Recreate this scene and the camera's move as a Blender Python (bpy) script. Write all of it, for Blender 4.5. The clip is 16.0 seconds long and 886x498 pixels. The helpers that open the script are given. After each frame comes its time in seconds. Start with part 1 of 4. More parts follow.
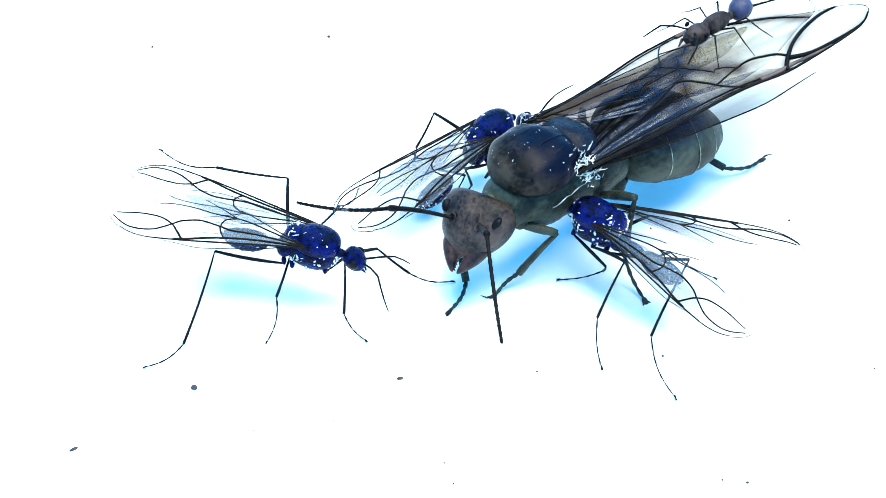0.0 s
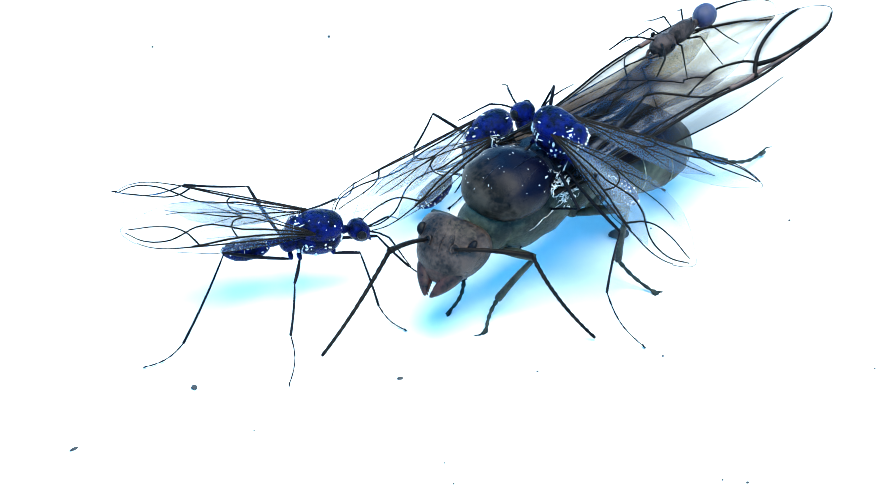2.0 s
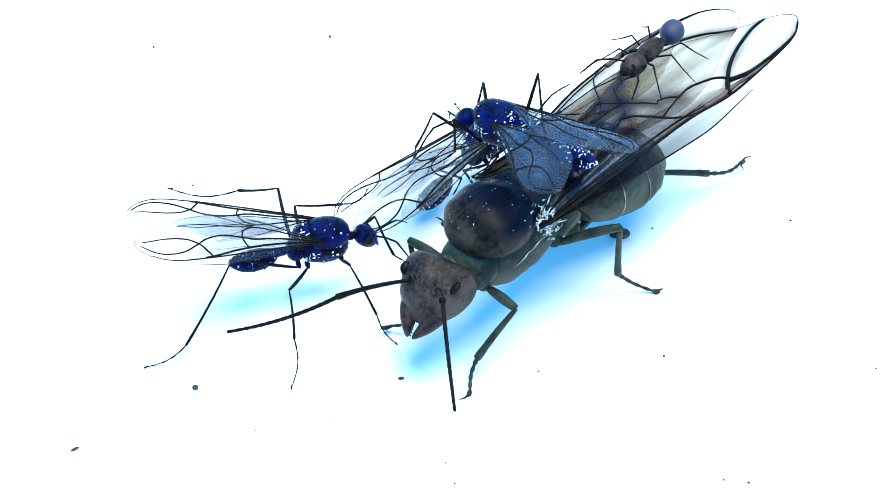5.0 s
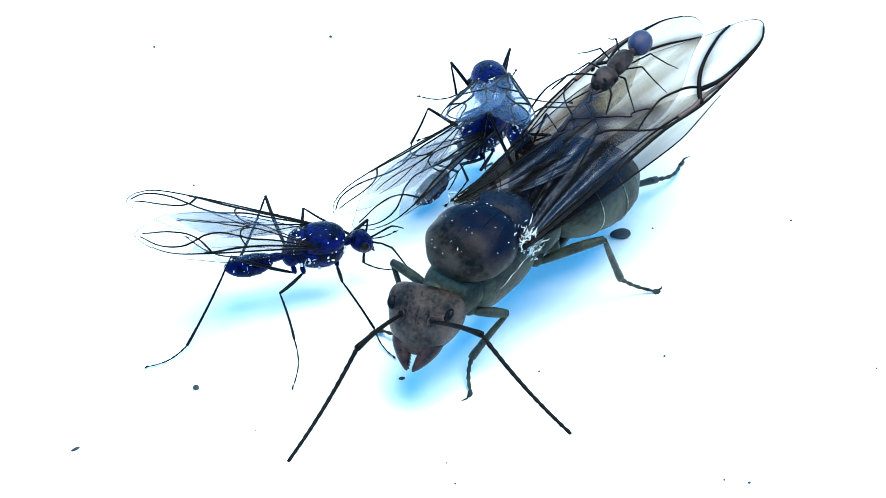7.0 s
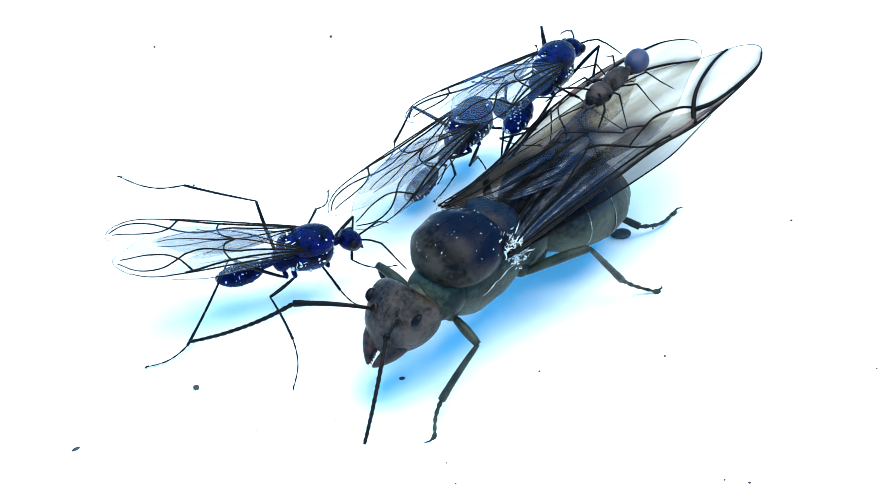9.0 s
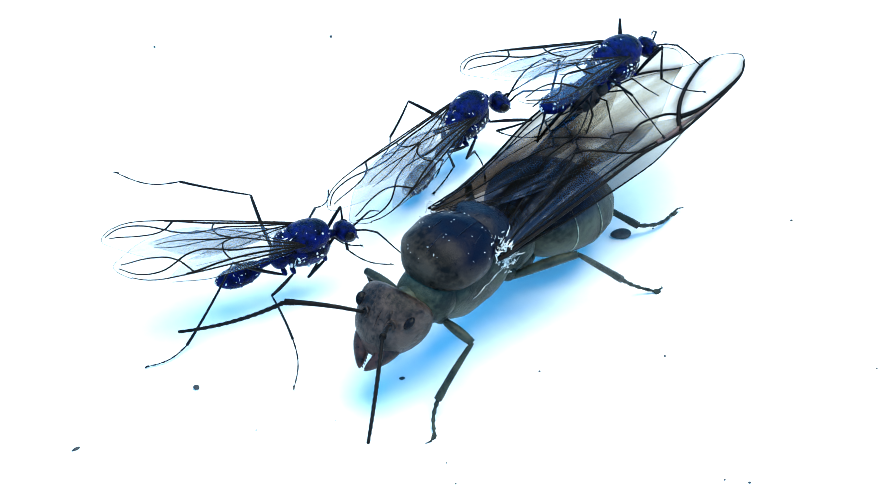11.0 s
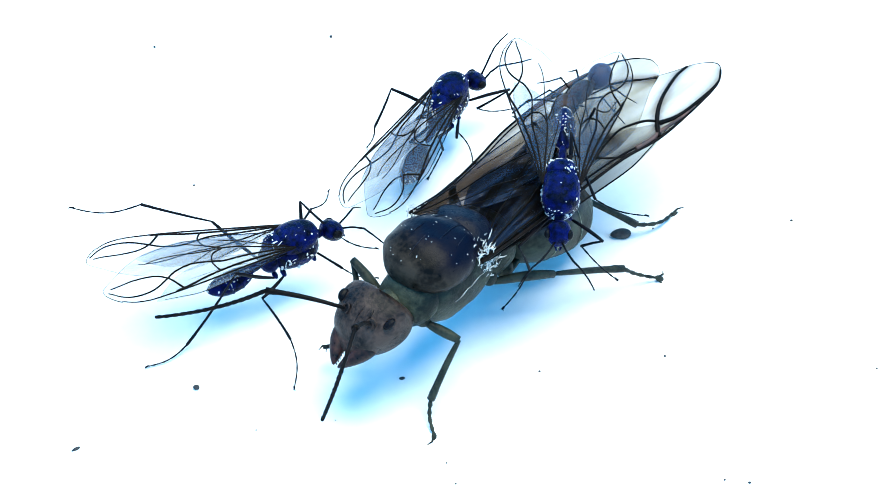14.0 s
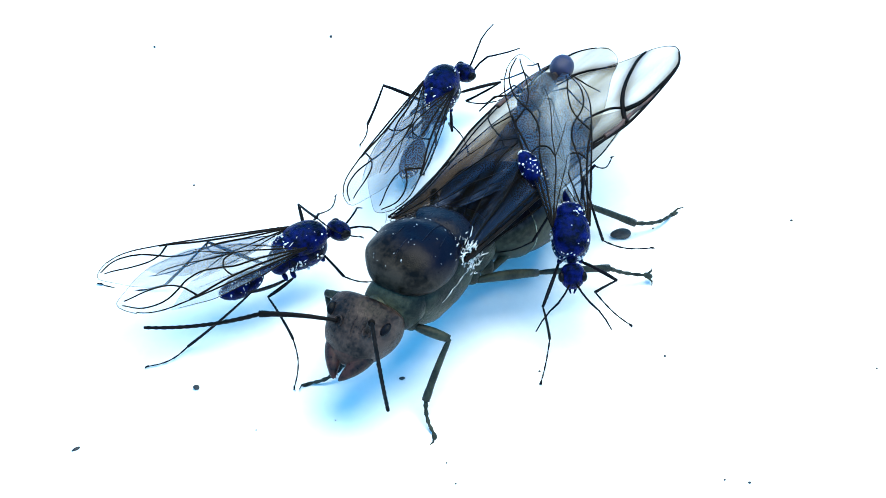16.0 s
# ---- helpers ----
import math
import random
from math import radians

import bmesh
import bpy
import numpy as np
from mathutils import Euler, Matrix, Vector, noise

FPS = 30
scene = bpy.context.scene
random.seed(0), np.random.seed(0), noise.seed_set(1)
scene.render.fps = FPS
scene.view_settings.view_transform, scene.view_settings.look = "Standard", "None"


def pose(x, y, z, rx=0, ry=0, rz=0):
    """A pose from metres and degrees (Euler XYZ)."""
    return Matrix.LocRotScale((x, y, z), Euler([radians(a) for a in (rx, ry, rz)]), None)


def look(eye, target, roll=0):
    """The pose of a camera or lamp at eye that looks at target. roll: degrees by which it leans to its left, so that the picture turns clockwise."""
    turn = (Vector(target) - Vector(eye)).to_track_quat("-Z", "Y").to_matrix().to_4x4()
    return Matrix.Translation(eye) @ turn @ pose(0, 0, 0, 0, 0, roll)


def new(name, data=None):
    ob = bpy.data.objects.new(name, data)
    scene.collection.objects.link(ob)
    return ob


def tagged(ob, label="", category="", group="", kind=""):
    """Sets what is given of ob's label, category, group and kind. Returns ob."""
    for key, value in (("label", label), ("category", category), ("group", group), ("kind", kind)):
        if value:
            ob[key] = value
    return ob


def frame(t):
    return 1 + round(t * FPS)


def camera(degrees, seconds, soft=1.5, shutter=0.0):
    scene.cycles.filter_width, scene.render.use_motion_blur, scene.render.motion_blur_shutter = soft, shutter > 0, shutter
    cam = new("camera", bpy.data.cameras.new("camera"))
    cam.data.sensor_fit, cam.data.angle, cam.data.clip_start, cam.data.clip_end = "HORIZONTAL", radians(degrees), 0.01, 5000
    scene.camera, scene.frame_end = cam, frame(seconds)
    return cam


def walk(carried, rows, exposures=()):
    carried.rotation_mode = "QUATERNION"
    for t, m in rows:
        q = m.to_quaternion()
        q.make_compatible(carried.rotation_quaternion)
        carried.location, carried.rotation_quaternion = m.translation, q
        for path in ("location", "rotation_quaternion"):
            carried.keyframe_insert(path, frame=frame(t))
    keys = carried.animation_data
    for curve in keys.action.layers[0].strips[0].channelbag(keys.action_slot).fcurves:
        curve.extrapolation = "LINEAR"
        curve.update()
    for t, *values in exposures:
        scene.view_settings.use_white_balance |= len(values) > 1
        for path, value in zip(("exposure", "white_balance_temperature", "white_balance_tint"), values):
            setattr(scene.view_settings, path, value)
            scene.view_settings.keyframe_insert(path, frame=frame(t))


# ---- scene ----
MM = 0.001  # the place is a few centimetres wide: lengths below are in millimetres


def at(x, y, z, rx=0, ry=0, rz=0):
    return pose(x * MM, y * MM, z * MM, rx, ry, rz)


# ---- camera: stands still on its support, settling by a hair ----
cam = camera(22.0, 16.0, soft=0.5)
ELEV = radians(42.0)
EYE = Vector((0, -93.8 * math.cos(ELEV), 93.8 * math.sin(ELEV))) * MM
STAND = look(EYE, (0, 0, 0))
SETTLE = [(0, -0.050), (1, -0.050), (4, -0.028), (6.5, -0.007), (11, 0.004), (16, 0.004)]
GAIN = [(0, 0.42), (2, 0.36), (4, 0.22), (6.5, 0.06), (9, 0.0), (14, -0.12), (16, -0.20)]
walk(cam, [(t, STAND @ pose(0, 0, 0, 0, a, 0)) for t, a in SETTLE], GAIN)

# ---- light: one round lamp overhead, blue surroundings ----
world = bpy.data.worlds.new("world")
scene.world = world
world.use_nodes = True
world.node_tree.nodes["Background"].inputs[0].default_value = (0.075, 0.47, 1.0, 1)
world.node_tree.nodes["Background"].inputs[1].default_value = 2.05
lamp_data = bpy.data.lights.new("round_lamp", "AREA")
lamp_data.shape, lamp_data.size, lamp_data.energy, lamp_data.color = "DISK", 0.13, 0.54, (1.0, 0.97, 0.74)
lamp = new("round_lamp", lamp_data)
lamp.matrix_world = look((0.022, -0.006, 0.158), (0, -0.002, 0))


# ---- materials ----
def material(name):
    m = bpy.data.materials.new(name)
    m.use_nodes = True
    return m, m.node_tree.nodes, m.node_tree.links


def surface(name, low, high, rough=0.4, grain=9000, bump=0.25, fine=40000, coat=0.0, spec=0.5, patch=1500, back=None, glint=(1.0, 1.0, 1.0)):
    """Cuticle, grit or paper: two tones in patches, fine grain in the gloss, pitted relief. Scales are per metre."""
    m, n, k = material(name)
    b = n["Principled BSDF"]
    co = n.new("ShaderNodeTexCoord")
    big, small, pit = (n.new("ShaderNodeTexNoise") for _ in range(3))
    for tex, s, d in ((big, patch, 4), (small, grain, 6), (pit, fine, 3)):
        tex.inputs["Scale"].default_value, tex.inputs["Detail"].default_value = s, d
        k.new(co.outputs["Object"], tex.inputs["Vector"])
    mix = n.new("ShaderNodeMath")
    mix.operation = "MULTIPLY_ADD"
    mix.inputs[1].default_value, mix.inputs[2].default_value = 0.4, 0.0
    k.new(small.outputs["Fac"], mix.inputs[0])
    add = n.new("ShaderNodeMath")
    add.operation = "MULTIPLY_ADD"
    add.inputs[1].default_value = 0.8
    k.new(big.outputs["Fac"], add.inputs[0])
    k.new(mix.outputs[0], add.inputs[2])
    ramp = n.new("ShaderNodeValToRGB")
    ramp.color_ramp.elements[0].position, ramp.color_ramp.elements[1].position = 0.50, 0.73
    ramp.color_ramp.elements[0].color, ramp.color_ramp.elements[1].color = (*low, 1), (*high, 1)
    k.new(add.outputs[0], ramp.inputs[0])
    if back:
        # dark tone of the dorsal plates with bluish reflection painted in: colour, where it begins and where it is
        # full, in millimetres along a direction
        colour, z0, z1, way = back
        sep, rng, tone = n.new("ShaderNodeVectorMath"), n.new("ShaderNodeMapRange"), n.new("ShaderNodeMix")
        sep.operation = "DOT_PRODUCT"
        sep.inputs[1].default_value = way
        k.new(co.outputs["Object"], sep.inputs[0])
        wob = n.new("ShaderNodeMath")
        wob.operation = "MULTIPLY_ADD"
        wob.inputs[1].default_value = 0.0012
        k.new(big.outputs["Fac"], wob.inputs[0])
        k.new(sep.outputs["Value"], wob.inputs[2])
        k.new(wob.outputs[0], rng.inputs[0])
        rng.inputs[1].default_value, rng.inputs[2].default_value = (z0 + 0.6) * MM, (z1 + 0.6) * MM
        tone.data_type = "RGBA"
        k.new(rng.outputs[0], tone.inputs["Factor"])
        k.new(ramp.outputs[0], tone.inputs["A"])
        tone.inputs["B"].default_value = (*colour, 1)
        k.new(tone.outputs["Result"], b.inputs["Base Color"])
    else:
        k.new(ramp.outputs[0], b.inputs["Base Color"])
    r = n.new("ShaderNodeMapRange")
    r.inputs[1].default_value, r.inputs[2].default_value = 0.3, 0.7
    r.inputs[3].default_value, r.inputs[4].default_value = rough * 0.75, min(1, rough * 1.3)
    k.new(small.outputs["Fac"], r.inputs[0])
    k.new(r.outputs[0], b.inputs["Roughness"])
    h = n.new("ShaderNodeMath")
    h.operation = "MULTIPLY_ADD"
    h.inputs[1].default_value = 0.5
    k.new(pit.outputs["Fac"], h.inputs[0])
    k.new(small.outputs["Fac"], h.inputs[2])
    bm_ = n.new("ShaderNodeBump")
    bm_.inputs["Strength"].default_value, bm_.inputs["Distance"].default_value = bump, 0.00006
    k.new(h.outputs[0], bm_.inputs["Height"])
    k.new(bm_.outputs[0], b.inputs["Normal"])
    b.inputs["Coat Weight"].default_value, b.inputs["Coat Roughness"].default_value = coat, 0.12
    b.inputs["Specular IOR Level"].default_value = spec
    b.inputs["Specular Tint"].default_value = (*glint, 1)
    return m


def membrane(name, clear, stain, body, gloss, rough=0.22, sheen=(0.35, 0.42, 1.0), root=0.0, long=10.0, glance=1.0, dull=0.06, milk=(0.45, 0.42, 0.36), pleats=0.0):
    """Wing skin: lets most light through, tinted in streaks and more so towards its root, with a weak sheen."""
    m, n, k = material(name)
    out = n["Material Output"]
    n.remove(n["Principled BSDF"])
    co, tex, ramp = n.new("ShaderNodeTexCoord"), n.new("ShaderNodeTexNoise"), n.new("ShaderNodeValToRGB")
    mp = n.new("ShaderNodeMapping")
    mp.inputs["Scale"].default_value = (90, 1300, 300)
    k.new(co.outputs["Object"], mp.inputs[0])
    k.new(mp.outputs[0], tex.inputs["Vector"])
    tex.inputs["Scale"].default_value, tex.inputs["Detail"].default_value = 1.0, 5
    ramp.color_ramp.elements[0].position, ramp.color_ramp.elements[1].position = 0.34, 0.80
    ramp.color_ramp.elements[0].color, ramp.color_ramp.elements[1].color = (*clear, 1), (*stain, 1)
    ramp.color_ramp.elements.new(0.06).color = (0.90, 0.88, 0.84, 1)
    sep, near, sum_ = n.new("ShaderNodeSeparateXYZ"), n.new("ShaderNodeMapRange"), n.new("ShaderNodeMath")
    k.new(co.outputs["Object"], sep.inputs[0])
    k.new(sep.outputs["X"], near.inputs[0])
    near.inputs[1].default_value, near.inputs[2].default_value = 0.0, long * MM
    near.inputs[3].default_value, near.inputs[4].default_value = root, -0.26
    k.new(near.outputs[0], sum_.inputs[0])
    k.new(tex.outputs["Fac"], sum_.inputs[1])
    k.new(sum_.outputs[0], ramp.inputs[0])
    pigment, tint = n.new("ShaderNodeAttribute"), n.new("ShaderNodeMix")
    pigment.attribute_name = "brown"
    tint.data_type, tint.blend_type = "RGBA", "MULTIPLY"
    tint.inputs["B"].default_value = (0.20, 0.15, 0.13, 1)
    k.new(pigment.outputs["Fac"], tint.inputs["Factor"])
    k.new(ramp.outputs[0], tint.inputs["A"])
    tr, df, gl = n.new("ShaderNodeBsdfTransparent"), n.new("ShaderNodeBsdfDiffuse"), n.new("ShaderNodeBsdfGlossy")
    k.new(tint.outputs["Result"], tr.inputs[0])
    df.inputs[0].default_value = (*milk, 1)
    gl.inputs["Roughness"].default_value = rough
    gl.inputs["Color"].default_value = (*sheen, 1)
    bump, wave = n.new("ShaderNodeBump"), n.new("ShaderNodeTexNoise")
    wave.inputs["Scale"].default_value = 1800
    k.new(co.outputs["Object"], wave.inputs["Vector"])
    pleat = n.new("ShaderNodeMath")
    pleat.operation = "MULTIPLY_ADD"
    pleat.inputs[1].default_value = pleats
    k.new(tex.outputs["Fac"], pleat.inputs[0])
    k.new(wave.outputs["Fac"], pleat.inputs[2])
    k.new(pleat.outputs[0], bump.inputs["Height"])
    bump.inputs["Strength"].default_value, bump.inputs["Distance"].default_value = 0.5, 0.0001
    k.new(bump.outputs[0], gl.inputs["Normal"])
    a, c = n.new("ShaderNodeMixShader"), n.new("ShaderNodeMixShader")
    a.inputs[0].default_value = body
    streak = n.new("ShaderNodeMapRange")
    streak.inputs[1].default_value, streak.inputs[2].default_value = 0.40, 0.60
    streak.inputs[3].default_value, streak.inputs[4].default_value = gloss * 2.0, gloss * dull
    k.new(tex.outputs["Fac"], streak.inputs[0])
    edge, gain = n.new("ShaderNodeLayerWeight"), n.new("ShaderNodeMapRange")
    edge.inputs["Blend"].default_value = 0.5
    gain.inputs[1].default_value, gain.inputs[2].default_value, gain.inputs[3].default_value, gain.inputs[4].default_value = 0.45, 1.0, 1.0, glance
    k.new(edge.outputs["Facing"], gain.inputs[0])
    shine = n.new("ShaderNodeMath")
    shine.operation = "MULTIPLY"
    k.new(gain.outputs[0], shine.inputs[0])
    k.new(streak.outputs[0], shine.inputs[1])
    k.new(shine.outputs[0], c.inputs[0])
    k.new(tr.outputs[0], a.inputs[1])
    k.new(df.outputs[0], a.inputs[2])
    k.new(a.outputs[0], c.inputs[1])
    k.new(gl.outputs[0], c.inputs[2])
    k.new(c.outputs[0], out.inputs[0])
    return m


PAPER = surface("white_paper", (0.84, 0.84, 0.84), (0.88, 0.88, 0.88), 0.8, 2500, 0.05, 9000, spec=0.2, patch=300)
NAVY = surface("black_cuticle", (0.0002, 0.0003, 0.003), (0.0016, 0.0050, 0.078), 0.34, 6000, 1.0, 22000, spec=0.10, patch=2200, glint=(0.25, 0.45, 1.0))
NAVY_LEG = surface("black_leg", (0.0008, 0.0008, 0.0016), (0.0035, 0.003, 0.006), 0.5, 12000, 0.3, spec=0.1)
# back: dark blue reflection on the upper rear of the dome, put into the colour
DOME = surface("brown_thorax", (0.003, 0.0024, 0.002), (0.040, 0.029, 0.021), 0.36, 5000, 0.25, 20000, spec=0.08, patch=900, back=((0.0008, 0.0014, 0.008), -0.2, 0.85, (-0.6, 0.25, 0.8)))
SCUTE = surface("dark_scutellum", (0.001, 0.0018, 0.008), (0.008, 0.010, 0.018), 0.32, 5000, 0.6, 20000, spec=0.12, patch=900)
FACE = surface("brown_head", (0.006, 0.004, 0.0038), (0.068, 0.043, 0.034), 0.36, 6000, 0.6, 22000, spec=0.14, patch=800)
CLYPEUS = surface("red_brown_face", (0.008, 0.0045, 0.004), (0.072, 0.036, 0.028), 0.36, 6000, 0.6, 22000, spec=0.14, patch=800)
JAW = surface("red_brown_jaw", (0.005, 0.003, 0.003), (0.040, 0.015, 0.012), 0.34, 6000, 0.4, spec=0.2)
OLIVE = surface("olive_cuticle", (0.006, 0.009, 0.007), (0.050, 0.056, 0.037), 0.38, 5000, 0.6, 20000, spec=0.12, patch=700)
# back: darker upper plates, their blue reflection painted into the tone
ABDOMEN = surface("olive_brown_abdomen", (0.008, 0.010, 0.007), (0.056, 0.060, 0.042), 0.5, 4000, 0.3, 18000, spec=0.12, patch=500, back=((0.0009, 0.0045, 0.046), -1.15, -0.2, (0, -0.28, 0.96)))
RIM = surface("pale_olive_rim", (0.10, 0.11, 0.075), (0.42, 0.43, 0.33), 0.5, 6000, 0.4, spec=0.2)
OLIVE_LEG = surface("olive_leg", (0.006, 0.009, 0.008), (0.030, 0.035, 0.024), 0.42, 8000, 0.4, spec=0.15)
PALE = surface("pale_membrane", (0.35, 0.33, 0.31), (0.95, 0.93, 0.88), 0.35, 6000, 0.8)
EYE_BLACK = surface("black_eye", (0.002, 0.002, 0.003), (0.007, 0.006, 0.008), 0.3, 16000, 0.3, spec=0.08)
VEIN = surface("dark_vein", (0.0012, 0.0008, 0.0007), (0.007, 0.004, 0.003), 0.55, 9000, 0.2, spec=0.08)
STIGMA = surface("brown_stigma", (0.035, 0.018, 0.014), (0.12, 0.055, 0.04), 0.5, 9000, 0.2)
RUST = surface("rusty_brown_cuticle", (0.006, 0.004, 0.004), (0.058, 0.038, 0.034), 0.45, 8000, 1.0, spec=0.12)
VIOLET = surface("blue_violet_cuticle", (0.008, 0.008, 0.032), (0.022, 0.020, 0.068), 0.45, 16000, 0.5, 50000)
# pale tone of the specks, which also stands in for small highlights on pitted cuticle
DUST_GLINT = surface("pale_dust_glint", (0.55, 0.55, 0.55), (0.85, 0.85, 0.85), 0.5, 9000, 0.3)
GRIT = surface("dark_grit", (0.012, 0.012, 0.016), (0.06, 0.055, 0.05), 0.7, 9000, 0.8)
SKIN_QUEEN = membrane("smoky_wing_skin", (0.57, 0.53, 0.465), (0.27, 0.23, 0.205), 0.004, 0.026, 0.26, sheen=(0.40, 0.48, 0.72), root=0.50, long=11.5, glance=1.2, pleats=1.2)
SKIN_MALE = membrane("clear_wing_skin", (0.73, 0.73, 0.73), (0.57, 0.57, 0.58), 0.036, 0.020, 0.28, (0.40, 0.61, 0.93), root=0.33, long=6, glance=6.0, dull=1.0, milk=(0.38, 0.46, 0.56))


# ---- shapes ----
def part(name, bm, mat, parent=None, label="", m=None):
    """One smooth mesh object from millimetres, under its thing."""
    bmesh.ops.recalc_face_normals(bm, faces=bm.faces)
    for v in bm.verts:
        v.co *= MM
    for f in bm.faces:
        f.smooth = True
    me = bpy.data.meshes.new(name)
    bm.to_mesh(me)
    bm.free()
    me.materials.append(mat)
    ob = new(name, me)
    ob.parent = parent
    if m is not None:
        ob.matrix_basis = m
    if label:
        ob["label"] = label
    return ob


def bridge(bm, rings, close=True):
    for a, b in zip(rings, rings[1:]):
        n = len(a)
        for i in range(n):
            j = (i + 1) % n
            bm.faces.new((a[i], a[j], b[j], b[i]))
    if close:
        bm.faces.new(rings[0][::-1])
        bm.faces.new(rings[-1])


def hull(bm, x0, x1, wide, high, z0=0.0, z1=0.0, k=2.0, skew=1.0, sag=0.0, flat=2.0, n=26, steps=18, lump=0.0, y0=0.0):
    """A rounded body along x from x0 to x1: half-widths wide and high, axis from z0 to z1 with a sag,
    k the bluntness of its ends, skew shifts the widest place to the back (<1) or front, flat the squareness round it."""
    rings = []
    for i in range(steps + 1):
        s = 0.5 - 0.5 * math.cos(math.pi * (0.02 + 0.96 * i / steps))
        r = (1 - abs(2 * s ** skew - 1) ** k) ** (1 / k)
        x = x0 + (x1 - x0) * s
        zc = z0 + (z1 - z0) * s - sag * 4 * s * (1 - s)
        ring = []
        for j in range(n):
            a = 2 * math.pi * j / n
            c, d = math.cos(a), math.sin(a)
            y = wide * r * math.copysign(abs(c) ** (2 / flat), c)
            z = high * r * math.copysign(abs(d) ** (2 / flat), d)
            p = Vector((x, y0 + y, zc + z))
            if lump:
                p += (p - Vector((x, y0, zc))) * lump * noise.noise(p * 1.3)
            ring.append(bm.verts.new(p))
        rings.append(ring)
    bridge(bm, rings)
    return bm


def tube(bm, pts, radii, n=8, waver=0.0):
    """A tapered tube along pts; waver gives it rings."""
    rings = []
    pts = [Vector(p) for p in pts]
    for i, p in enumerate(pts):
        d = (pts[min(i + 1, len(pts) - 1)] - pts[max(i - 1, 0)]).normalized()
        u = d.cross(Vector((0.13, 0.31, 0.94))).normalized()
        v = d.cross(u)
        r = radii[i] * (1 + (waver if i % 2 else -waver))
        rings.append([bm.verts.new(p + (u * math.cos(a) + v * math.sin(a)) * r) for a in (2 * math.pi * j / n for j in range(n))])
    bridge(bm, rings)
    return bm


def limb(length, r0, r1, bow=0.0, swell=0.0, n=8, steps=9, waver=0.0, knob=0.0):
    """A leg or feeler segment along +x."""
    pts, radii = [], []
    for i in range(steps + 1):
        s = i / steps
        pts.append((length * s, 0, bow * 4 * s * (1 - s)))
        radii.append((r0 + (r1 - r0) * s) * (1 + swell * math.sin(math.pi * s)) + (knob if i in (steps - 1, steps) else 0))
    radii[0] *= 0.8
    return tube(bmesh.new(), pts, radii, n, waver)


def tarsus_mesh(length, r, claw):
    """Foot of short joints, with a pad and two claws at its end."""
    bm = bmesh.new()
    steps = 13
    tube(bm, [(length * i / steps, 0, -0.10 * length * math.sin(math.pi * i / steps)) for i in range(steps + 1)],
         [r * (0.75 + 0.45 * ((i % 3) / 2)) * (1 - 0.25 * i / steps) for i in range(steps + 1)], 7)
    hull(bm, length * 0.94, length + claw * 0.9, r * 1.6, r * 1.0, n=8, steps=6)
    for sgn in (-1, 1):
        tube(bm, [(length, 0, 0), (length + claw * 0.7, sgn * claw * 0.5, claw * 0.1), (length + claw, sgn * claw * 0.9, -claw * 0.25)],
             [r * 0.6, r * 0.45, r * 0.15], 6)
    return bm


def curve_at(u, table):
    us, vs = [a for a, _ in table], [b for _, b in table]
    return float(np.interp(u, us, vs))


def rounded(table, n=60):
    """A table of (u, v) made smooth."""
    u = np.linspace(table[0][0], table[-1][0], n)
    v = np.interp(u, [a for a, _ in table], [b for _, b in table])
    for _ in range(6):
        v[1:-1] = (v[:-2] + 2 * v[1:-1] + v[2:]) / 4
    return list(zip(u, v))


